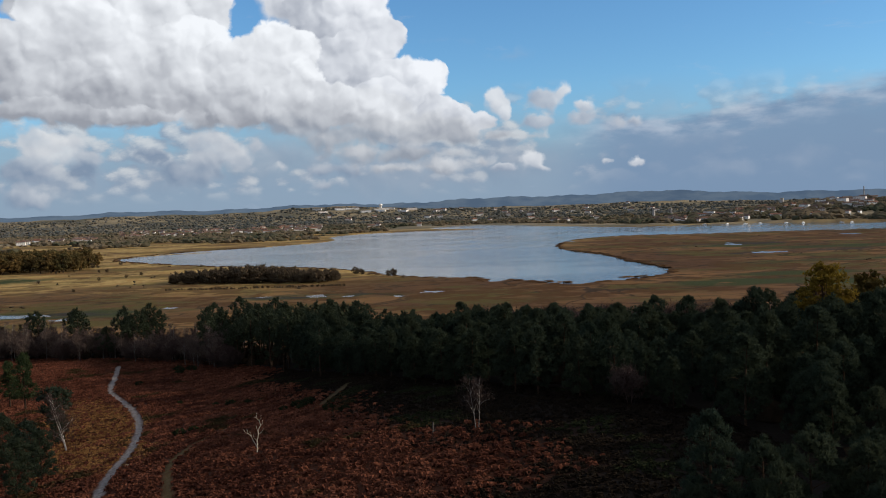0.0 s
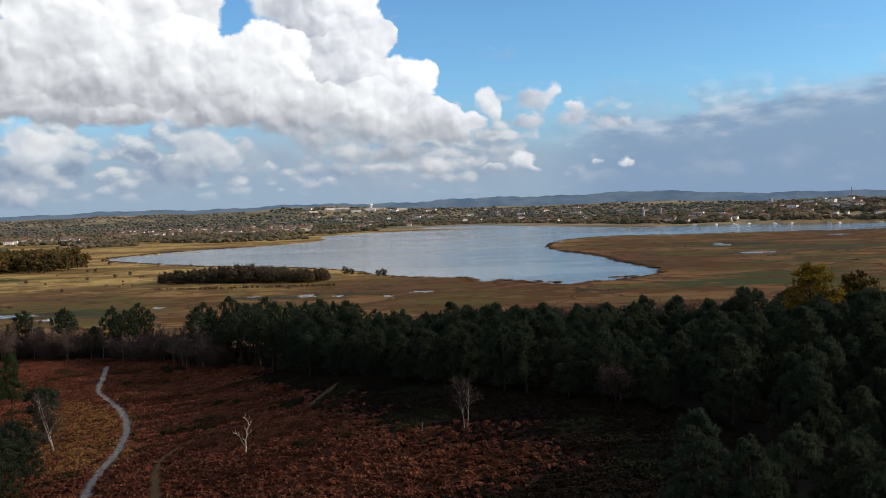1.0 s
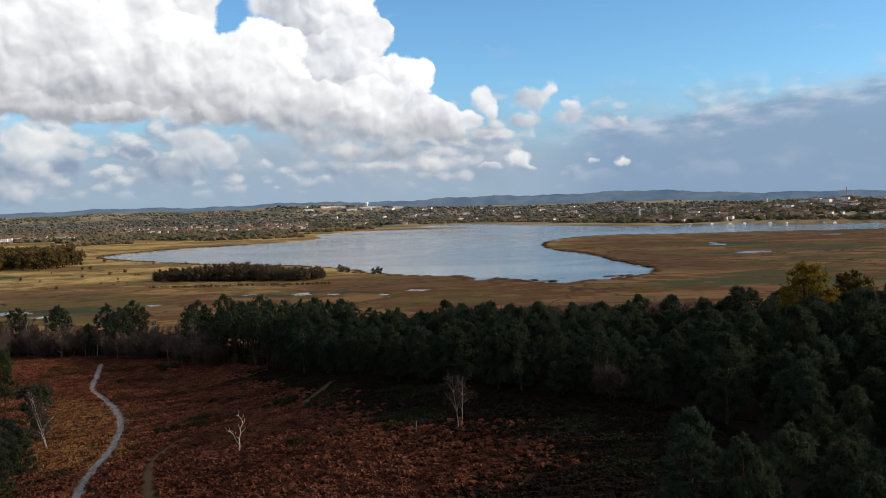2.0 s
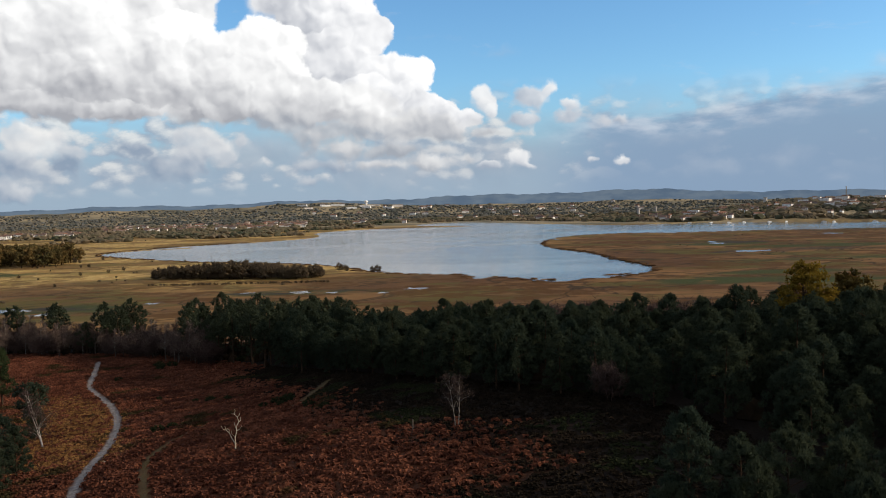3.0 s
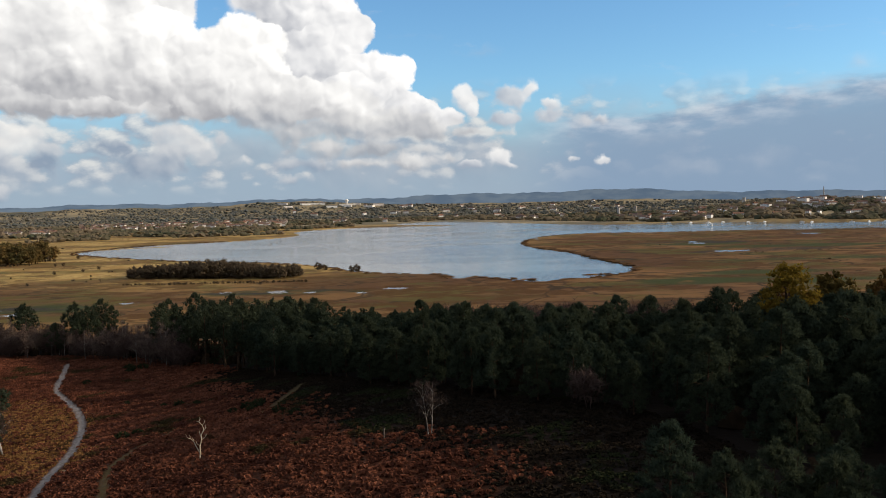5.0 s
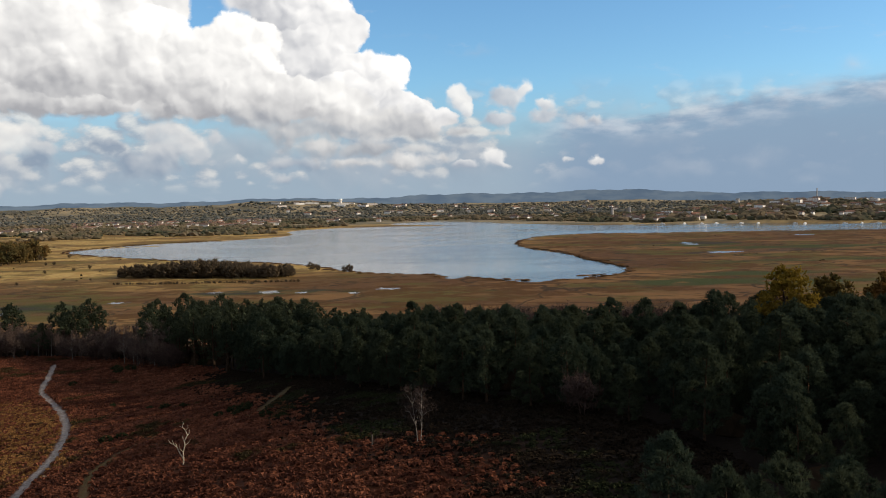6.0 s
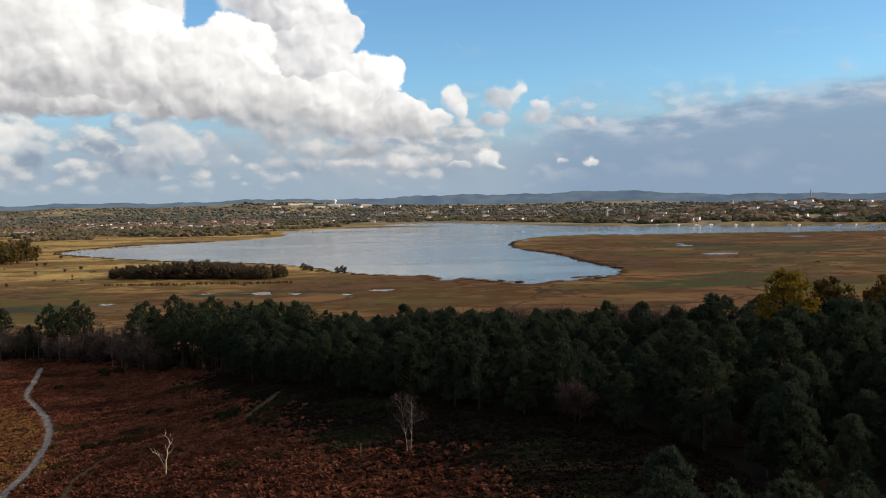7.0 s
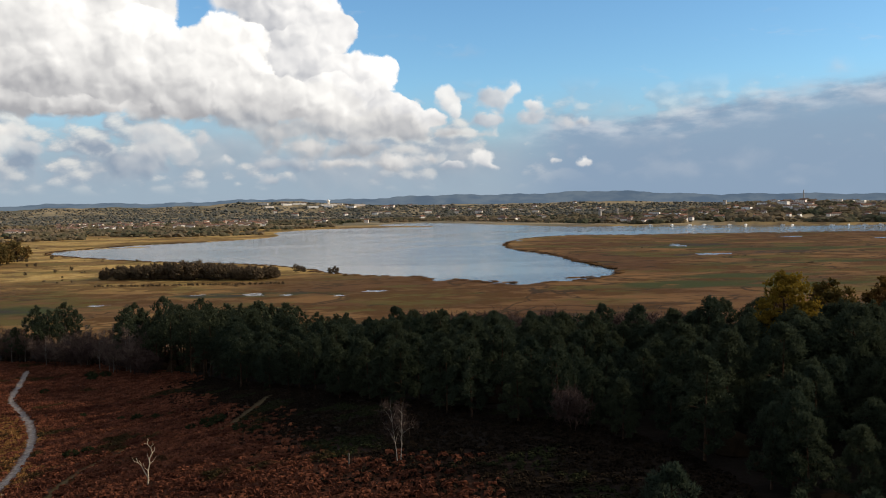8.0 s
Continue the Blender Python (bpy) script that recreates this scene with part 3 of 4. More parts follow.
def pine_pads(height, bare, spread, number, flat):
    """Centres and radii of the needle pads of one pine. bare: share of the trunk without needles."""
    pads = []
    for n_ in range(number):
        u = (n_ + rng.uniform(0, 1)) / number
        z = height * (bare + (0.95 - bare) * u)
        dome = (1 - u ** flat) ** 0.5 * (0.55 + 0.45 * min(1, u * 3.5 + 0.2))
        reach = spread * (dome * rng.uniform(0.35, 1.12) + 0.05)
        a = n_ * 2.4 + rng.uniform(-0.6, 0.6)
        r = spread * rng.uniform(0.19, 0.33)
        pads.append((np.array([np.cos(a) * reach, np.sin(a) * reach, z]), r * np.array([0.95, 0.95, 1.0])))
    for n_ in range(4):
        a = n_ * 1.6 + rng.uniform(-0.5, 0.5)
        q = rng.uniform(0, 0.35) * spread
        pads.append((np.array([np.cos(a) * q, np.sin(a) * q, height * rng.uniform(0.88, 0.99)]), spread * 0.13 * np.array([0.8, 0.8, 2.0])))
    return pads


def pine(height, bare, spread, number, flat, name="pine_tree", needles=NEEDLES):
    """One pine: trunk, limbs, crown of needle pads."""
    root = new(name)
    lean = rng.uniform(-0.25, 0.25, 2)
    line = [(lean[0] * u * u * 2, lean[1] * u * u * 2, height * 0.96 * u - 0.4) for u in np.linspace(0, 1, 6)]
    v_, f_ = tube(line, 0.018 * height * np.linspace(1, 0.18, 6), 7)
    pads = pine_pads(height, bare, spread, number, flat)
    limbs = [tube([(0, 0, c[2] - 0.5 - 0.1 * np.hypot(c[0], c[1])), c * (0.55, 0.55, 1) - (0, 0, 0.25), c], (0.055, 0.035, 0.015), 4) for c, r in pads[:-4:4]]
    v_, f_ = joined([(v_, f_)] + limbs)
    new("trunk", mesh_of("trunk", v_, f_, BARK, True)).parent = root
    v_, f_ = pads_to_crown(pads, 40, 5, 0.55, 0.06, 0.42)
    new("crown", mesh_of("crown", v_, f_, needles)).parent = root
    return root


FRESH_NEEDLES = speckled("fresh_pine_needles", col(0.028, 0.042, 0.018), col(0.066, 0.082, 0.034), 0.9, 0.85, leaf=0.45)


bushy = [pine(h, 0.12, 3.2, 44, 2.2) for h in (11.8, 12.6, 11.2)]
tall = [pine(h, 0.36, 3.7, 40, 2.6) for h in (15.0, 16.0, 14.2)]
for o in bushy:
    tagged(o, "dark green bushy pine with upright needle tips", "pine tree", "pines of the wood")
for o in tall:
    tagged(o, "tall dark scots pine with bare lower trunk", "pine tree", "pines of the wood")

forest_line = rounded(FOREST)
spots = []
for gx in np.arange(-205, 160, 5.9):
    for gy in np.arange(8, 360, 5.9):
        spots.append((gx + rng.uniform(-2.4, 2.4), gy + rng.uniform(-2.4, 2.4)))
spots = np.array(spots)
d_s, in_s = to_line(spots[:, 0], spots[:, 1], forest_line, True)
seen = (np.abs(spots[:, 0]) < spots[:, 1] * 0.66 + 8) & (np.hypot(spots[:, 0], spots[:, 1]) > 46)
away = np.hypot(spots[:, 0], spots[:, 1])
seen &= ~((away < 96) & (spots[:, 1] < 92))
edge = d_s[in_s & seen]
spots = spots[in_s & seen]
order = np.argsort(np.hypot(spots[:, 0] * 0.8, spots[:, 1]) + 1.2 * edge)
spots, edge = spots[order], edge[order]
heights = ground_z(spots[:, 0], spots[:, 1])
first = set()
# pines of the western belt stand in clumps, with leafless birches between them
CLUMPS = ((-122, 329, 9), (-146, 338, 6), (-166, 342, 5), (-190, 342, 8))
joined_far = []
for n_, ((x, y), z, e) in enumerate(zip(spots, heights, edge)):
    if x < -88 and min(math.hypot(x - cx, y - cy) / cr for cx, cy, cr in CLUMPS) > rng.uniform(0.7, 1.3):
        continue
    west = step(-x, 10, 60)
    kind = tall if rng.uniform() < 0.8 * west else bushy
    proto = kind[rng.integers(3)]
    size = rng.uniform(0.74, 1.08) * (0.92 + 0.18 * west) * (1 + 0.14 * step(x, 38, 60) * step(y, 95, 120)) * (1 + 0.16 * float(ripple(np.array(x), np.array(y), 14, 4.0)))
    if n_ < 300:
        m = pose(x, y, z, rng.uniform(-2, 2), rng.uniform(-2, 2), rng.uniform(0, 360)) @ Matrix.Diagonal((size, size, size * rng.uniform(0.94, 1.06), 1))
        if proto not in first:
            first.add(proto)
            proto.matrix_basis = m
        else:
            o = copy_thing(proto, m)
            o.matrix_basis = m
    else:
        joined_far.append((x, y, z, kind is tall, size))
far_kinds = {}
for is_tall in (False, True):
    far_kinds[is_tall] = []
    for h in ((15.6, 16.6) if is_tall else (12.2, 13.2)):
        pads = pine_pads(h, 0.50 if is_tall else 0.25, 3.7 if is_tall else 3.1, 30, 3.4 if is_tall else 3.0)
        crown = pads_to_crown(pads, 13, 5, 0.75, 0.09, 0.5)
        tv, tq = tube([(0, 0, -0.5), (0.1, 0, h * 0.5), (0, 0.1, h * 0.95)], (0.24, 0.17, 0.05), 5)
        far_kinds[is_tall].append((crown, (tv, tq)))
crowns, trunks = [], []
for x, y, z, is_tall, size in joined_far:
    crown, trunk = far_kinds[is_tall][rng.integers(2)]
    a = rng.uniform(0, 6.28)
    turn = np.array([[np.cos(a), -np.sin(a), 0], [np.sin(a), np.cos(a), 0], [0, 0, 1]]) * size
    crowns.append((crown[0] @ turn.T + (x, y, z), crown[1]))
    trunks.append((trunk[0] @ turn.T + (x, y, z), trunk[1]))
if crowns:
    wood = tagged(new("pine_wood"), "dense dark green pine wood on the slope", "pine wood", kind="stuff")
    new("crown", mesh_of("crown", *joined(crowns), NEEDLES)).parent = wood
    new("trunk", mesh_of("trunk", *joined(trunks), BARK, True)).parent = wood


def straw_field(x, y):
    """Share of bleached grass among the bracken: a drift west of the path, with ragged borders."""
    q = np.hypot((x + 84 + 0.42 * (y - 198)) / 13, (y - 198) / 52) + 0.35 * ripple(x, y, 14, 6.0)
    return (1 - step(q, 0.55, 1.15)) * 0.8


def fronds(name, mat, n_, west, x0, x1, y0, y1, low, high):
    """Clumps of dead bracken over the open heath, each a ring of drooping fronds."""
    x, y = rng.uniform(x0, x1, n_), rng.uniform(y0, y1, n_)
    d1, inside = to_line(x, y, forest_line, True)
    dp, _ = to_line(x, y, rounded(PATH_LINE, 2, False), False)
    da, _ = to_line(x, y, rounded(TRAIL_A, 2, False), False)
    db, _ = to_line(x, y, rounded(TRAIL_B, 2, False), False)
    keep = (~inside | (d1 < 4)) & (dp > 1.1) & (da > 0.9) & (db > 0.9) & (np.abs(x) < y * 0.68 + 8) & (ripple(x, y, 9, 3.0) > -1.2)
    dark = shade_strip(x, y, np.where(inside, 0, d1)) > rng.uniform(0.1, 0.9, len(x))
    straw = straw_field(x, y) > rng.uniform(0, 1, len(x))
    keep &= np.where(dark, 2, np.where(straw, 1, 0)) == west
    x, y = x[keep], y[keep]
    z = ground_z(x, y)
    n_, k_ = len(x), 5
    size = rng.uniform(low, high, n_)[:, None]
    a = np.linspace(0, 2 * np.pi, k_, endpoint=False)[None] + rng.uniform(-0.35, 0.35, (n_, k_))
    reach = size * rng.uniform(0.7, 1.25, (n_, k_))
    high = size * rng.uniform(0.6, 1.15, (n_, k_))
    c = np.stack([x, y, z], 1)[:, None]
    out_ = np.stack([np.cos(a), np.sin(a), np.zeros_like(a)], 2)
    side = np.stack([-np.sin(a), np.cos(a), np.zeros_like(a)], 2)
    up = np.array((0, 0, 1.0))
    root = c + up * (high * 0.75)[..., None] - out_ * 0.15 * reach[..., None]
    l_ = c + out_ * (reach * 0.55)[..., None] + side * (reach * 0.48)[..., None] + up * (high * 0.8)[..., None]
    r_ = c + out_ * (reach * 0.55)[..., None] - side * (reach * 0.48)[..., None] + up * (high * 0.8)[..., None]
    tip = c + out_ * reach[..., None] + up * (high * 0.05)[..., None]
    v_ = np.stack([root, l_, tip, r_], 2).reshape(-1, 3)
    q = np.arange(len(v_)).reshape(-1, 4)
    return mesh_of(name, v_, q, mat)


def undergrowth_spots():
    n_ = 3600
    x, y = rng.uniform(-200, 120, n_), rng.uniform(40, 355, n_)
    d1, inside = to_line(x, y, forest_line, True)
    keep = inside & (d1 > np.where(x > -50, 8, 3)) & (np.abs(x) < y * 0.66 + 8) & ((d1 < 12) | (x < -60))
    return x[keep], y[keep]


STRAW = speckled("bleached_grass", col(0.150, 0.072, 0.026), col(0.30, 0.160, 0.058), 0.3, stray=col(0.110, 0.056, 0.020), leaf=0.3)
tagged(new("bracken", fronds("bracken", BRACKEN, 110000, 0, -175, 40, 70, 335, 0.24, 0.72)), "dense rust-brown dead bracken covering the heath", "bracken", kind="stuff")
tagged(new("dry_grass", fronds("dry_grass", STRAW, 34000, 1, -125, -50, 120, 260, 0.2, 0.45)), "bleached golden grass beside the heath path", "grass", kind="stuff")
# dark fronds in place of bracken, carrying the wood's shade in their colour
SHADE_FRONDS = speckled("old_heather", col(0.008, 0.006, 0.004), col(0.019, 0.013, 0.008), 0.4, patch=col(0.018, 0.022, 0.009))
tagged(new("heather", fronds("heather", SHADE_FRONDS, 60000, 2, -75, 40, 70, 260, 0.2, 0.5)), "dark fronds that paint the wood's shade onto the heath", "heather", kind="stuff")


def bare_tree(height, spread, name, trunk_mat, twig_mat, stems=1, twigs=230, lean=(0.0, 0.0)):
    """A leafless tree: pale stems with forking boughs, and a haze of fine twigs."""
    root = new(name)
    wood_, ends = [], []
    for s_ in range(stems):
        off = rng.uniform(-0.3, 0.3, 2) * (stems > 1)
        tip = np.array([lean[0] * height + off[0] * 3, lean[1] * height + off[1] * 3, height * rng.uniform(0.86, 1.0)])
        line = [np.array([off[0], off[1], -0.3]) + (tip - (0, 0, -0.3)) * u + (0.05 * height * np.sin(u * 5 + s_), 0.03 * height * np.cos(u * 4), 0) * np.array(u * (1 - u)) for u in np.linspace(0, 1, 7)]
        wood_.append(tube(line, height * 0.009 * np.linspace(1, 0.15, 7), 5))
        for n_ in range(9):
            u = rng.uniform(0.28, 0.92)
            a = rng.uniform(0, 6.28)
            start_ = line[int(u * 6)]
            reach = spread * (1.1 - 0.75 * u) * rng.uniform(0.6, 1.0)
            end_ = start_ + (np.cos(a) * reach, np.sin(a) * reach, reach * rng.uniform(0.5, 1.3))
            mid_ = (start_ + end_) / 2 + (0, 0, 0.15 * reach)
            wood_.append(tube([start_, mid_, end_], (height * 0.0042, height * 0.003, height * 0.0015), 4))
            ends += [(mid_, reach), (end_, reach)]
    new("trunk", mesh_of("trunk", *joined(wood_), trunk_mat, True)).parent = root
    tri = []
    for n_ in range(twigs):
        c, reach = ends[rng.integers(len(ends))]
        c = c + rng.standard_normal(3) * reach * 0.3
        d = rng.standard_normal(3) + (0, 0, 0.9)
        d *= spread * rng.uniform(0.2, 0.42) / np.linalg.norm(d)
        side = np.cross(d, rng.standard_normal(3)); side *= 0.036 / np.linalg.norm(side)
        tri += [c - side, c + side, c + d]
    if twigs:
        new("crown", mesh_of("crown", np.array(tri), np.arange(len(tri)).reshape(-1, 3), twig_mat)).parent = root
    return root


def leafy_tree(height, spread, mat, pads_n=26, tufts=9, blades=4, leaf=0.55, width=0.16, name="broadleaf_tree", middle=0.58, core=0.6):
    """A rounded broadleaf tree: forked trunk, crown of leaf clumps with gaps."""
    root = new(name)
    pads = []
    for n_ in range(pads_n):
        d = rng.standard_normal(3); d /= np.linalg.norm(d)
        c = np.array([0, 0, height * middle]) + d * np.array([spread, spread, height * (0.96 - middle)]) * rng.uniform(0.5, 0.95)
        pads.append((c, spread * rng.uniform(0.22, 0.36) * np.array([1, 1, 0.85])))
    limbs = [tube([(0, 0, -0.4), (0.1, 0, height * 0.3), (0, 0.1, height * 0.75)], (height * 0.025, height * 0.02, 0.05), 6)]
    limbs += [tube([(0, 0, height * 0.25), c * (0.5, 0.5, 0.8), c], (height * 0.011, height * 0.008, 0.03), 4) for c, r in pads[::3]]
    new("trunk", mesh_of("trunk", *joined(limbs), BARK, True)).parent = root
    new("crown", mesh_of("crown", *pads_to_crown(pads, tufts, blades, leaf, width, core), mat)).parent = root
    return root


def stand(proto, x, y, size=1.0, turn=0.0, used=set()):
    """Put a thing on the ground: the first call moves the thing itself, the next ones copy it."""
    m = pose(x, y, lay(x, y), 0, 0, turn) @ Matrix.Diagonal((size, size, size, 1))
    if proto.name in used:
        o = copy_thing(proto, m)
    else:
        o = proto
        used.add(proto.name)
    o.matrix_basis = m
    return o


def scatter(name, x, y, z, wide_, high_, mat):
    """Many small ragged clumps in one mesh."""
    n_ = len(x)
    jag = 1 + 0.3 * rng.standard_normal((n_, len(BLOB_V), 1)).clip(-1.3, 1.3)
    v_ = BLOB_V[None] * jag * np.stack([wide_, wide_, high_], 1)[:, None] + np.stack([x, y, z + high_ * 0.6], 1)[:, None]
    f_ = BLOB_F[None] + (np.arange(n_) * len(BLOB_V))[:, None, None]
    return mesh_of(name, v_.reshape(-1, 3), f_.reshape(-1, 3), mat)


# heath: the pale dead tree, birches, lone pines
def dead_tree():
    root = new("dead_tree")
    a = [(0, 0, -0.3), (0.1, 0, 1.0), (0.05, 0.1, 1.9), (0.35, 0, 2.9), (0.3, 0.1, 3.6), (0.75, 0, 4.4), (0.55, 0, 5.1), (0.05, 0.1, 5.6), (-0.3, 0, 5.7)]
    b = [(0.02, 0, 1.0), (-0.55, 0.2, 1.9), (-0.8, 0.1, 2.6), (-1.25, 0, 3.1), (-1.5, 0.2, 3.7)]
    c = [(0.3, 0, 3.3), (0.05, 0.2, 3.9), (0.0, 0.2, 4.3)]
    d = [(-0.8, 0.1, 2.6), (-0.75, -0.3, 3.1), (-0.95, -0.5, 3.5)]
    e = [(0.7, 0, 4.3), (1.0, 0.1, 4.6), (1.05, 0.1, 5.2)]
    new("trunk", mesh_of("trunk", *tube(a, (0.12, 0.105, 0.09, 0.08, 0.07, 0.06, 0.05, 0.04, 0.02), 7), DEADWOOD, True)).parent = root
    for line, r in ((b, 0.09), (c, 0.05), (d, 0.045), (e, 0.045)):
        new("bough", mesh_of("bough", *tube(line, np.linspace(r, 0.03, len(line)), 6), DEADWOOD, True)).parent = root
    for line in ([(0.35, 0, 2.9), (0.8, 0.3, 3.2), (1.15, 0.3, 3.8)], [(-1.25, 0, 3.1), (-1.7, -0.1, 3.3), (-1.95, -0.2, 3.9)], [(0.05, 0.1, 5.6), (0.2, 0.2, 6.1), (0.1, 0.2, 6.4)],
                 [(0.55, 0, 5.1), (0.95, -0.2, 5.6), (0.9, -0.2, 6.0)], [(0.05, 0.1, 1.9), (-0.3, -0.4, 2.5), (-0.35, -0.5, 3.2)]):
        new("twig", mesh_of("twig", *tube(line, (0.04, 0.03, 0.012), 5), DEADWOOD, True)).parent = root
    return tagged(root, "bleached bare dead tree with forked crooked boughs", "dead tree")


# darker copy of the twigs, with the middle birch's shade in the colour
SHADED_TWIGS = speckled("dull_twigs", col(0.022, 0.016, 0.014), col(0.045, 0.032, 0.028), 0.8)
stand(dead_tree(), -32.1, 137.4)
stand(tagged(bare_tree(13.0, 3.2, "birch_tree", BIRCH_BARK, TWIGS, 2, 1500, (-0.17, 0.0)), "slender white-barked leafless birch leaning over the heath", "birch tree"), -80.8, 178.6)
stand(tagged(bare_tree(7.6, 2.6, "birch_tree", DIMMED_BARK, SHADED_TWIGS, 2, 900), "pale leafless birch in front of dark pines", "birch tree"), 2.3, 120.9)
bush_proto = tagged(bare_tree(5.0, 3.0, "bare_shrub", TWIGS, TWIGS, 4, 2400), "purple-brown leafless rounded birch shrub", "shrub", "bare shrubs")
stand(bush_proto, 24.5, 126)
for x, y, h in ((-116.4, 233, 1.0), (-123.6, 239, 0.85)):
    stand(tagged(pine(15.5, 0.22, 3.3, 50, 1.1, needles=FRESH_NEEDLES), "lone green scots pine on the open heath", "pine tree"), x, y, h, 40)
for x, y, h in ((-74.4, 154, 0.78), (-73.6, 143.6, 0.86), (-80.2, 161, 0.86), (-88.6, 168.6, 0.9), (-85, 150, 0.95), (-86, 186, 0.66), (-103.7, 188.7, 0.93), (-114.4, 209.4, 0.92)):
    stand(bushy[0], x, y, h, x * 7)
# bushy pines close below the drone, apart from the wood
for x, y, top in ((20.8, 76.8, 23.0), (26.5, 69.6, 23.7), (24.2, 73.5, 22.0), (30.5, 69.5, 22.6), (34.5, 67, 23.3), (29, 63, 22.4), (39, 71, 23.2),
                  (23, 67, 21.4), (41, 63, 23.5), (34, 75, 21.8), (46, 74, 23.6), (51, 67, 23.8), (36, 58, 23.0), (45, 56, 23.4), (57, 76, 24.0), (17.5, 71, 19.5), (52, 82, 24.2), (62, 68, 24.0)):
    stand(bushy[rng.integers(3)], x, y, (top - lay(x, y)) / 12.0, x * 31)
# dark evergreen gorse in the bracken
GORSE = speckled("gorse_needles", col(0.016, 0.022, 0.010), col(0.040, 0.046, 0.020), 0.6, leaf=0.3)
gorse = tagged(leafy_tree(1.9, 1.8, GORSE, 30, 14, 5, 0.22, 0.05, "gorse_bush", 0.45), "low dark green gorse bush in the bracken", "bush", "gorse bushes")
for x, y, q in ((-89.7, 281, 1.3), (-86.5, 284, 1.0), (-55.4, 172.3, 0.8), (-53.2, 174, 0.6), (-63.4, 283, 1.0), (-29.7, 173.4, 0.9), (-32.2, 174.8, 0.75), (-34.6, 173.2, 0.6),
                (-30.8, 170.5, 0.6), (-24.0, 161.5, 0.7), (-20.5, 157.2, 0.6), (-47.5, 197, 0.6), (-52.5, 201, 0.7), (-57.0, 205, 0.5), (-96, 262, 0.7), (-70, 219, 0.5)):
    stand(gorse, x, y, q, x * 17)
# weathered marker post and a pale stone on the heath
POST = speckled("weathered_post", col(0.06, 0.052, 0.045), col(0.12, 0.10, 0.085), 4.0)
post = tagged(new("wooden_post"), "weathered grey wooden post in the bracken", "post")
new("shaft", mesh_of("shaft", *tube([(0, 0, -0.3), (0.03, 0, 1.5), (0.03, 0, 1.62)], (0.11, 0.10, 0.03), 8), POST)).parent = post
stand(post, -3.9, 124.2)
rock = tagged(new("boulder"), "pale weathered stone beside the path", "stone")
new("body", mesh_of("body", BLOB_V * (0.6, 0.45, 0.4) * (1 + 0.15 * rng.standard_normal((len(BLOB_V), 1))), BLOB_F, DEADWOOD)).parent = rock
stand(rock, -58.8, 153.0)
# birches mixed into the western belt
PALE_TWIGS = speckled("birch_twigs", col(0.065, 0.046, 0.038), col(0.125, 0.090, 0.074), 0.8)
belt = tagged(bare_tree(12.5, 2.6, "birch_tree", DIMMED_BARK, PALE_TWIGS, 1, 900), "slender leafless birch among the pines", "birch tree", "birches of the belt")
belt_b = tagged(bare_tree(10.5, 2.8, "birch_tree", TWIGS, PALE_TWIGS, 2, 1200), "brown twiggy leafless tree among the pines", "birch tree", "birches of the belt")
for n_ in range(150):
    u = rng.uniform(0, 1)
    x = -195 + 118 * u
    y = np.interp(x, (-200, -128, -98, -68, -38), (334, 320, 304, 273, 226)) + rng.uniform(-1, 20)
    stand(belt if n_ % 3 == 0 else belt_b, x, y, rng.uniform(0.9, 1.3), rng.uniform(0, 360))
# scrub behind the eastern wood, with the yellow oak
stand(tagged(leafy_tree(19.4, 4.7, YELLOW_LEAF, 110, 26, 5, 0.42, 0.12, "broadleaf_tree", 0.58, 0.4), "round golden yellow autumn tree behind the pines", "tree"), 63.6, 149.5)
green_bush = tagged(leafy_tree(9.5, 3.4, NEEDLES, 26, 12, 5, 0.45, 0.13, "holly_tree"), "dark green rounded evergreen tree", "tree", "evergreens behind the wood")
stand(tagged(leafy_tree(13.5, 3.9, NEEDLES, 60, 18, 5, 0.4, 0.08, "holly_tree", 0.6, 0.5), "dark green evergreen behind the leaning birch", "tree"), -88.5, 190.5)
for x, y, q in ((50, 158, 1.0), (40, 196, 1.1), (80, 160, 1.15), (94, 158, 0.95)):
    stand(green_bush, x, y, q, x * 9)
dull = tagged(leafy_tree(11, 3.4, OLIVE_LEAF, 40, 16, 4, 0.42, 0.12), "olive-brown autumn tree at the wood's edge", "tree", "autumn trees behind the wood")
for x, y, q in ((80, 164, 1.4), (92, 168, 1.4), (101, 162, 1.5), (108, 150, 1.4), (72, 172, 1.3), (118, 160, 1.5), (96, 155, 1.35), (86, 180, 1.5), (128, 168, 1.5), (110, 176, 1.5), (104, 190, 1.5), (92, 192, 1.4)):
    stand(dull, x, y, q, x * 5)
for n_ in range(80):
    x = rng.uniform(-195, -72)
    y = np.interp(x, (-200, -128, -98, -68, -38), (334, 320, 304, 273, 226)) + rng.uniform(1, 18)
    stand(bush_proto, x, y, rng.uniform(0.8, 1.5), rng.uniform(0, 360))
for n_ in range(95):
    x = rng.uniform(5, 110)
    y = np.interp(x, (5, 40, 78, 140), (252, 205, 165, 130)) + rng.uniform(2, 45)
    stand(bush_proto, x, y, rng.uniform(1.2, 1.8), rng.uniform(0, 360))

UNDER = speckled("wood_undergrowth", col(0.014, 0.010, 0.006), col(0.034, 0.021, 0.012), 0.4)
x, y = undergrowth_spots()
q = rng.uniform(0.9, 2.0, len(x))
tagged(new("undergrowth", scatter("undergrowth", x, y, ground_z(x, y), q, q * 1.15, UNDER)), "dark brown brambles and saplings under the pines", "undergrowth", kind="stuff")

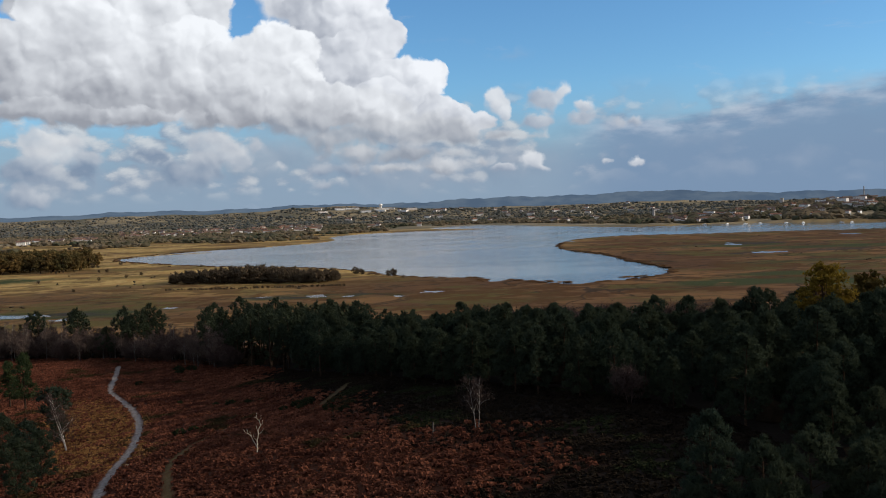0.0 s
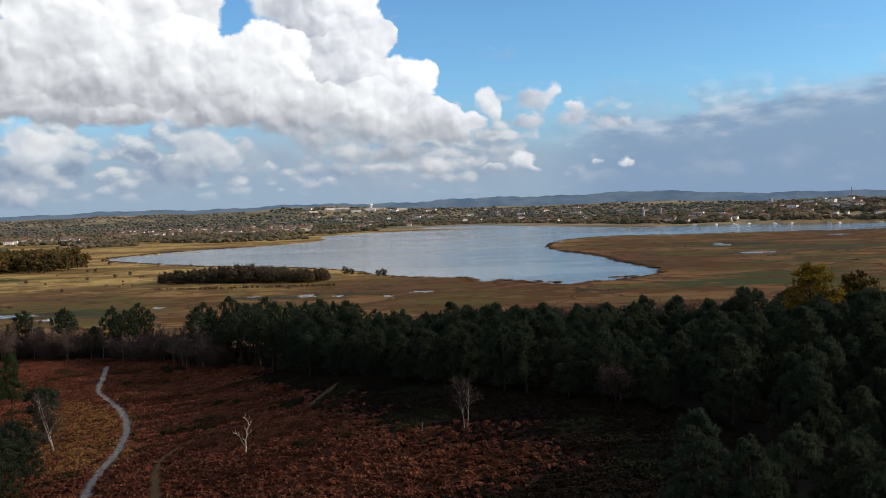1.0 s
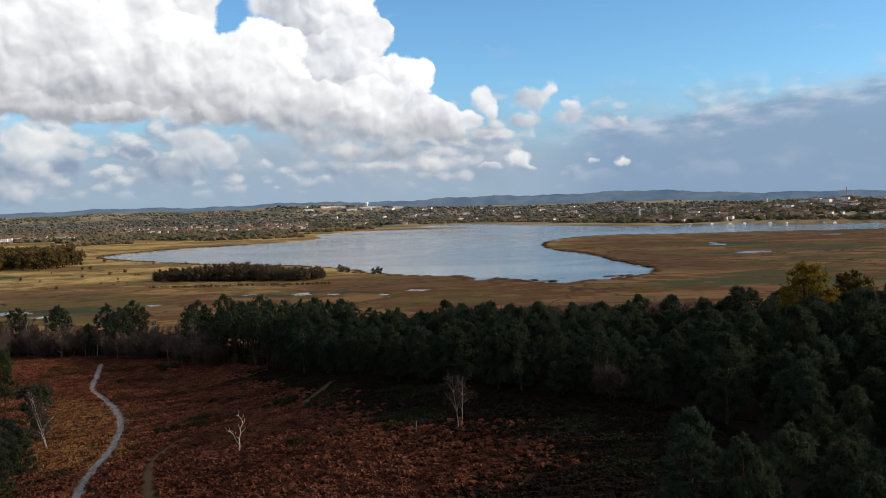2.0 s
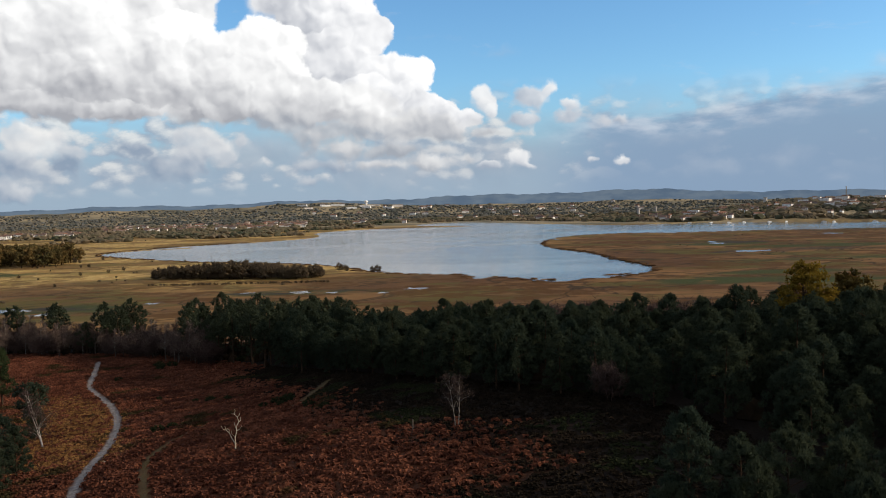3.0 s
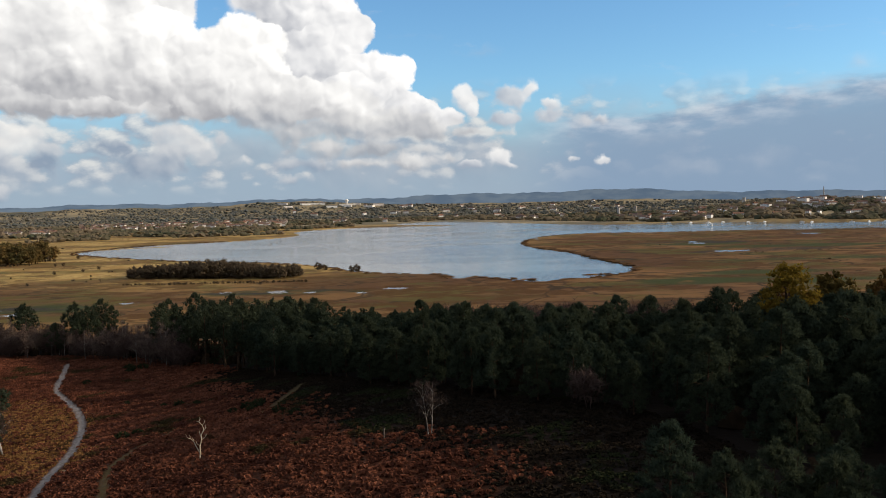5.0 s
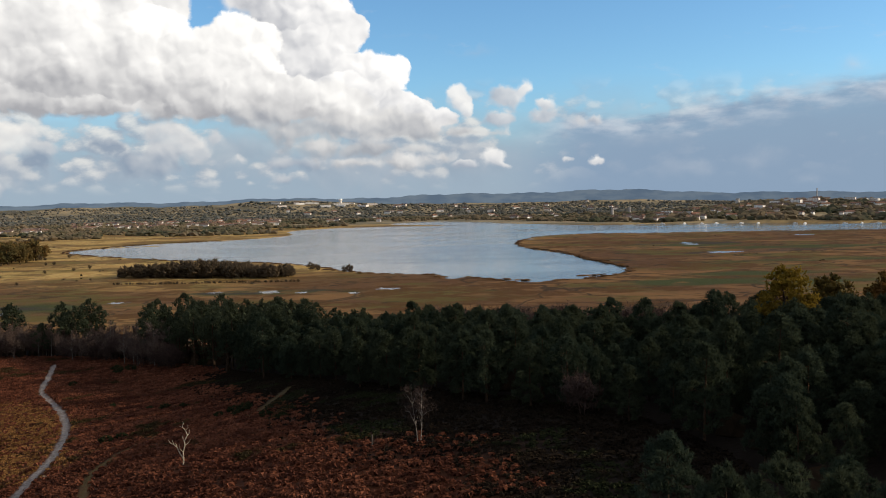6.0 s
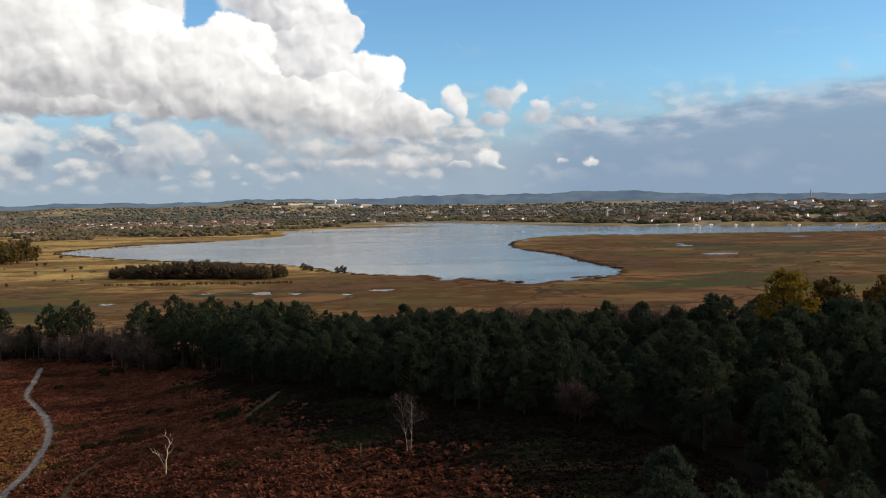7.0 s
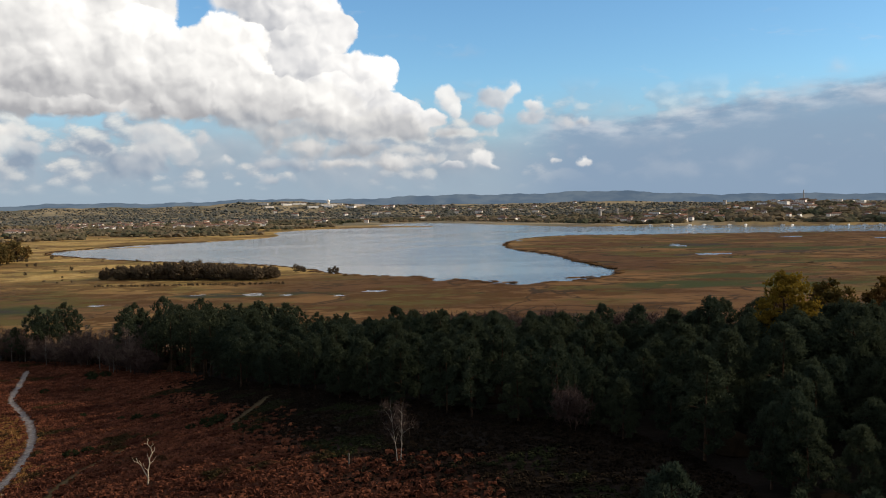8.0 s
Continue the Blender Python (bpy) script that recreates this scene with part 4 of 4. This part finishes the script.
# marsh: copse and autumn wood, each tree by itself
copse_tree = tagged(leafy_tree(9.5, 4.8, SCRUB, 34, 9, 4, 0.8, 0.2, "alder_tree", 0.48), "dark brown bare alder in a marsh copse", "tree", "trees of the marsh copse")
for n_ in range(105):
    u = (n_ + rng.uniform(0, 1)) / 105
    stand(copse_tree, -226 + 140 * u, 690 - 40 * u + rng.uniform(0, 34), rng.uniform(0.95, 1.5) * (1.05 - 0.7 * abs(u - 0.5)), rng.uniform(0, 360))
AUTUMN = speckled("autumn_wood", col(0.090, 0.070, 0.028), col(0.24, 0.145, 0.050), 0.05, spread=col(0.085, 0.080, 0.035), leaf=0.45)
autumn_tree = tagged(leafy_tree(14, 5.5, AUTUMN, 34, 9, 4, 0.9, 0.3, "oak_tree", 0.5), "russet and olive autumn oak beside the marsh", "tree", "trees of the autumn wood")
for n_ in range(180):
    stand(autumn_tree, rng.uniform(-600, -398), rng.uniform(893, 1000), rng.uniform(1.1, 1.8), rng.uniform(0, 360))
for x, y, q in ((-78, 728, 0.75), (-72, 722, 0.6), (-48, 697, 0.6), (-44, 700, 0.7), (-96, 735, 0.5), (-400, 965, 0.7), (-385, 1010, 0.5), (-392, 960, 0.4), (-350, 880, 0.4), (-310, 760, 0.35), (-290, 810, 0.4)):
    stand(copse_tree, x, y, q, x * 3)


# lone bushes in the reeds
for n_ in range(46):
    x, y = rng.uniform(-420, -150), rng.uniform(640, 920)
    if lay(x, y) > LAKE_Z + 0.5 and abs(x) < 0.5 * y:
        stand(copse_tree, x, y, rng.uniform(0.14, 0.36), rng.uniform(0, 360))

# low scrub over the marsh
n_ = 9000
x, y = rng.uniform(-620, 760, n_), 420 + 1000 * rng.uniform(0, 1, n_) ** 1.5
z = ground_z(x, y)
keep = (z > LAKE_Z + 0.6) & (np.abs(x) < y * 0.62) & (ripple(x * 0.5, y * 1.6, 42, 5.0) > 0.12 + 0.35 * step(x, -60, 120))
x, y, z = x[keep], y[keep], z[keep]
q = rng.uniform(0.3, 1.0, len(x))
tagged(new("marsh_scrub", scatter("marsh_scrub", x, y, z, q * 1.8, q * 0.8, SCRUB)), "low brown scrub and rush tussocks on the marsh", "scrub", kind="stuff")
# taller reeds along the water's edge
pieces = []
line = SHORE
nxt = np.roll(line, -1, 0)
length = np.hypot(*(nxt - line).T)
pick = rng.choice(len(line), 4200, p=length / length.sum())
u = rng.uniform(0, 1, 4200)
x, y = line[pick, 0] + (nxt - line)[pick, 0] * u + rng.normal(0, 4, 4200), line[pick, 1] + (nxt - line)[pick, 1] * u + rng.normal(0, 4, 4200)
z = ground_z(x, y)
keep = (z > LAKE_Z + 0.2) & (y < 1450)
REED = speckled("reed_stems", col(0.045, 0.022, 0.010), col(0.10, 0.052, 0.020), 0.2)
x, y, z = x[keep], y[keep], z[keep]
tagged(new("reed_bed", scatter("reed_bed", x, y, z, rng.uniform(1.8, 4.2, len(x)), rng.uniform(0.25, 0.5, len(x)), REED)), "brown reeds fringing the lake shore", "reeds", kind="stuff")


# a dyke across the marsh with a row of stunted alders
for n_ in range(70):
    u = (n_ + rng.uniform(0, 0.8)) / 70
    stand(copse_tree, -208 + 135 * u, 630 - 12 * u + rng.uniform(-2, 2), rng.uniform(0.12, 0.24), rng.uniform(0, 360))


def woodland(name, number, r_low, r_high, a_low, a_high, tall_, thin, mat, label):
    r = np.sqrt(rng.uniform(r_low ** 2, r_high ** 2, number))
    a = np.radians(rng.uniform(a_low, a_high, number))
    x, y = r * np.sin(a), r * np.cos(a)
    d, inside = to_line(x, y, SHORE, True)
    bearing = np.degrees(a)
    keep = ~inside & (d > 25 + 120 * step(bearing, -9, -3) * (1 - step(bearing, 13, 17))) & (ripple(x, y, 210, 2.0) + 0.6 * ripple(x, y, 70, 4.0) > thin)
    x, y = x[keep], y[keep]
    z = ground_z(x, y)
    q = (0.45 + 0.95 * rng.uniform(0, 1, len(x)) ** 1.8) * tall_ * (1 + 0.45 * ripple(x, y, 60, 8.0))
    tagged(new(name, scatter(name, x, y, z, q * rng.uniform(1.0, 1.8, len(x)), q * 0.85, mat)), label, "woodland", kind="stuff")


# ridge trees with distance haze mixed into their base colours
HAZED_RIDGE_WOOD = speckled("conifer_ridge", col(0.115, 0.128, 0.118), col(0.240, 0.215, 0.175), 0.005, stray=col(0.170, 0.178, 0.176), leaf=0.55)
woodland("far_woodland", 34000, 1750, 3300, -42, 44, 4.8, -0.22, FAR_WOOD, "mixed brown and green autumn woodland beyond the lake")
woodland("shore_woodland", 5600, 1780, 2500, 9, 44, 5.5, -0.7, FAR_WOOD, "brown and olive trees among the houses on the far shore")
woodland("ridge_woodland", 17000, 3300, 4780, -42, 44, 4.8, -0.45, HAZED_RIDGE_WOOD, "distant wooded ridge, paled by haze in its colour")


# distance haze painted on: a bluish emission stands for the air light
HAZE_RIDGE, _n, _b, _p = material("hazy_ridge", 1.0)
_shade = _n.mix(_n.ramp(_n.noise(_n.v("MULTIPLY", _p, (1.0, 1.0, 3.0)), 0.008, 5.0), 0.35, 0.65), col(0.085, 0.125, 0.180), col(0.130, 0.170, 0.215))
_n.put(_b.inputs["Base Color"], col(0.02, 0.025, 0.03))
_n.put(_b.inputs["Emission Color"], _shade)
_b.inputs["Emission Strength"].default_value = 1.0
ang = np.radians(np.arange(-50, 52, 0.05))
deg_ = np.degrees(ang)
crest = (92 + 14 * np.exp(-((deg_ - 11) / 9) ** 2) - 26 * step(deg_, 13, 28) - 8 * step(-deg_, 8, 24) + 5 * np.sin(deg_ * 0.55) + 3 * np.sin(deg_ * 1.7)
         + 1.2 * np.sin(deg_ * 6.1) + 1.5 * ripple(deg_ * 40, deg_ * 9, 13) - 6)
rows_ = []
for level, r in ((0.0, 4790), (0.55, 4850), (0.9, 4895), (1.0, 4900)):
    rows_.append(np.stack([r * np.sin(ang), r * np.cos(ang), -30 + (crest + 30) * level], 1))
m_ = len(ang)
q = np.array([(a * m_ + b, a * m_ + b + 1, (a + 1) * m_ + b + 1, (a + 1) * m_ + b) for a in range(3) for b in range(m_ - 1)])
tagged(new("backdrop", mesh_of("backdrop", np.vstack(rows_), q, HAZE_RIDGE, True)), "blue skyline ridge with haze painted into its glow", "ridge", kind="structure")


# ---------------------------------------------------------------- town beyond the lake
def box(x0, x1, y0, y1, z0, z1):
    v_ = np.array([(x, y, z) for z in (z0, z1) for y in (y0, y1) for x in (x0, x1)], float)
    return v_, np.array([(0, 2, 3, 1), (4, 5, 7, 6), (0, 1, 5, 4), (1, 3, 7, 5), (3, 2, 6, 7), (2, 0, 4, 6)])


def house(width, depth, eaves, rise, rows, columns, name="house"):
    """Walls, pitched or flat roof, and windows on both long fronts."""
    root = new(name)
    new("wall", mesh_of("wall", *box(-width / 2, width / 2, -depth / 2, depth / 2, -3, eaves), HOUSE_WALL)).parent = root
    if rise:
        a, b = width / 2 + 0.4, depth / 2 + 0.5
        v_ = np.array([(-a, -b, eaves), (a, -b, eaves), (a, b, eaves), (-a, b, eaves), (-a, 0, eaves + rise), (a, 0, eaves + rise),
                       (-a, -b, eaves - 0.25), (a, -b, eaves - 0.25), (a, b, eaves - 0.25), (-a, b, eaves - 0.25)])
        f_ = [(0, 1, 5, 4), (2, 3, 4, 5), (3, 0, 4, 4), (1, 2, 5, 5), (6, 7, 1, 0), (8, 9, 3, 2), (9, 6, 0, 3), (7, 8, 2, 1), (9, 8, 7, 6)]
        me = bpy.data.meshes.new("roof")
        me.from_pydata([tuple(q) for q in v_], [], [tuple(dict.fromkeys(q)) for q in f_])
        me.materials.append(HOUSE_ROOF)
        new("roof", me).parent = root
        stack = mesh_of("chimney", *box(width * 0.3, width * 0.3 + 0.9, -0.5, 0.5, eaves + rise * 0.5, eaves + rise + 1.2), HOUSE_ROOF)
        new("chimney", stack).parent = root
    else:
        new("roof", mesh_of("roof", *box(-width / 2 - 0.3, width / 2 + 0.3, -depth / 2 - 0.3, depth / 2 + 0.3, eaves, eaves + 0.5), HOUSE_ROOF)).parent = root
    pane = mesh_of("window", *box(-0.65, 0.65, -0.06, 0.06, 0, 1.3), GLASS)
    for row in range(rows):
        for c in range(columns):
            o = new("window", pane)
            o.parent = root
            o.location = ((c + 0.5) / columns * width - width / 2, -depth / 2, 0.9 + row * 2.7)
    return root


cottage = tagged(house(9, 7.5, 5.2, 3.0, 2, 2), "pale rendered house with a tiled pitched roof", "house", "houses of the far town")
terrace = tagged(house(22, 8, 5.4, 3.2, 2, 5), "long pale terraced house with a tiled roof", "house", "houses of the far town")
gable = tagged(house(12, 9, 4.8, 4.2, 1, 3), "low house with a steep tiled roof", "house", "houses of the far town")
flats = tagged(house(30, 11, 11.5, 0, 4, 7, "apartment_block"), "white flat-roofed apartment block above the shore", "apartment block", "apartment blocks")
shed = tagged(house(60, 22, 9, 0, 1, 6, "warehouse"), "long white warehouse on the far rise", "warehouse", "warehouses")


def settle(kinds, number, r_low, r_high, a_low, a_high, size):
    for n_ in range(number):
        r, a = rng.uniform(r_low, r_high), radians(rng.uniform(a_low, a_high))
        x, y = r * math.sin(a), r * math.cos(a)
        gap, wet = to_line(np.array([x]), np.array([y]), SHORE, True)
        if wet[0] or gap[0] < (165 if -9 < math.degrees(a) < 15 else 30):
            continue
        o = stand(kinds[rng.integers(len(kinds))], x, y, size * rng.uniform(0.85, 1.2), -math.degrees(a) + rng.choice((-35, -15, 0, 10, 30)) + rng.uniform(-6, 6))
        o.matrix_basis = Matrix.Translation((0, 0, 3.0)) @ o.matrix_basis


settle((cottage, terrace, gable), 30, 2250, 2480, -26.5, -22, 0.95)
settle((cottage, terrace, gable), 150, 2450, 3300, -21, -8, 0.95)
settle((cottage, terrace, gable), 22, 2300, 3200, -6, 12, 1.2)
settle((cottage, terrace, gable), 104, 1960, 2600, 13, 31, 0.9)
settle((flats,), 14, 2150, 2450, 17, 30, 0.8)
settle((shed,), 11, 4480, 4680, -8.5, -2, 0.8)
settle((terrace, gable), 34, 3900, 4700, -8, 14, 1.3)


def tower(height, width):
    root = new("water_tower")
    new("shaft", mesh_of("shaft", *tube([(0, 0, -5), (0, 0, height * 0.6)], (width * 0.3, width * 0.3), 12), HOUSE_WALL, True)).parent = root
    v_, f_ = tube([(0, 0, height * 0.55), (0, 0, height * 0.75), (0, 0, height * 0.92), (0, 0, height)], (width * 0.35, width * 0.5, width * 0.4, width * 0.05), 12)
    new("tank", mesh_of("tank", v_, f_, HOUSE_WALL, True)).parent = root
    return tagged(root, "white domed tower on the distant ridge", "tower")


stand(tower(30, 22), -345, 4690)
CHIMNEY = speckled("concrete", col(0.28, 0.26, 0.25), col(0.40, 0.38, 0.36), 0.05)
for a, r, h, wd in ((26.2, 2700, 36, 1.8), (21.6, 2750, 22, 7), (13.8, 2900, 24, 6), (14.9, 2950, 26, 5)):
    x, y = r * math.sin(radians(a)), r * math.cos(radians(a))
    root = tagged(new("chimney_stack"), "tall grey concrete stack above the town", "chimney")
    new("shaft", mesh_of("shaft", *tube([(0, 0, -4), (0, 0, h * 0.5), (0, 0, h)], (wd, wd * 0.85, wd * 0.75), 10), CHIMNEY, True)).parent = root
    new("rim", mesh_of("rim", *tube([(0, 0, h - 1.0), (0, 0, h + 0.3)], (wd * 0.86, wd * 0.86), 10), CHIMNEY, True)).parent = root
    stand(root, x, y)

# moored boats along the far quay
HULL = speckled("white_hull", col(0.70, 0.70, 0.70), col(0.82, 0.82, 0.80), 0.5)


def boat():
    root = new("motor_boat")
    rings = [(-5, 1.0, 0.9), (-2, 1.6, 0.95), (2, 1.5, 1.1), (4.5, 0.7, 1.35), (5.6, 0.06, 1.5)]
    v_ = np.array([p for x, b, h in rings for p in ((x, -b, h), (x, -b * 0.6, -0.3), (x, b * 0.6, -0.3), (x, b, h))])
    f_ = [(a * 4 + c, a * 4 + (c + 1) % 4, a * 4 + 4 + (c + 1) % 4, a * 4 + 4 + c) for a in range(4) for c in range(4)] + [(0, 1, 2, 3)]
    new("hull", mesh_of("hull", v_, f_, HULL)).parent = root
    cabin = new("cabin", mesh_of("cabin", *box(-2.6, 1.8, -1.0, 1.0, 0.9, 2.5), HULL))
    cabin.parent = root
    new("windscreen", mesh_of("windscreen", *box(1.8, 1.86, -0.9, 0.9, 1.5, 2.3), GLASS)).parent = cabin
    return tagged(root, "small white motor boat moored by the quay", "boat", "moored boats")


moored = boat()
for n_ in range(13):
    u = (n_ + rng.uniform(0.1, 0.9)) / 13
    x = 560 + 420 * u
    y = np.interp(x, (575, 724, 851, 1120), (1869, 1781, 1644, 1560)) - rng.uniform(16, 40)
    o = copy_thing(moored, Matrix()) if n_ else moored
    o.matrix_basis = pose(x, y, LAKE_Z, 0, 0, rng.uniform(-40, 40)) @ Matrix.Diagonal((0.9, 0.9, 0.9, 1))
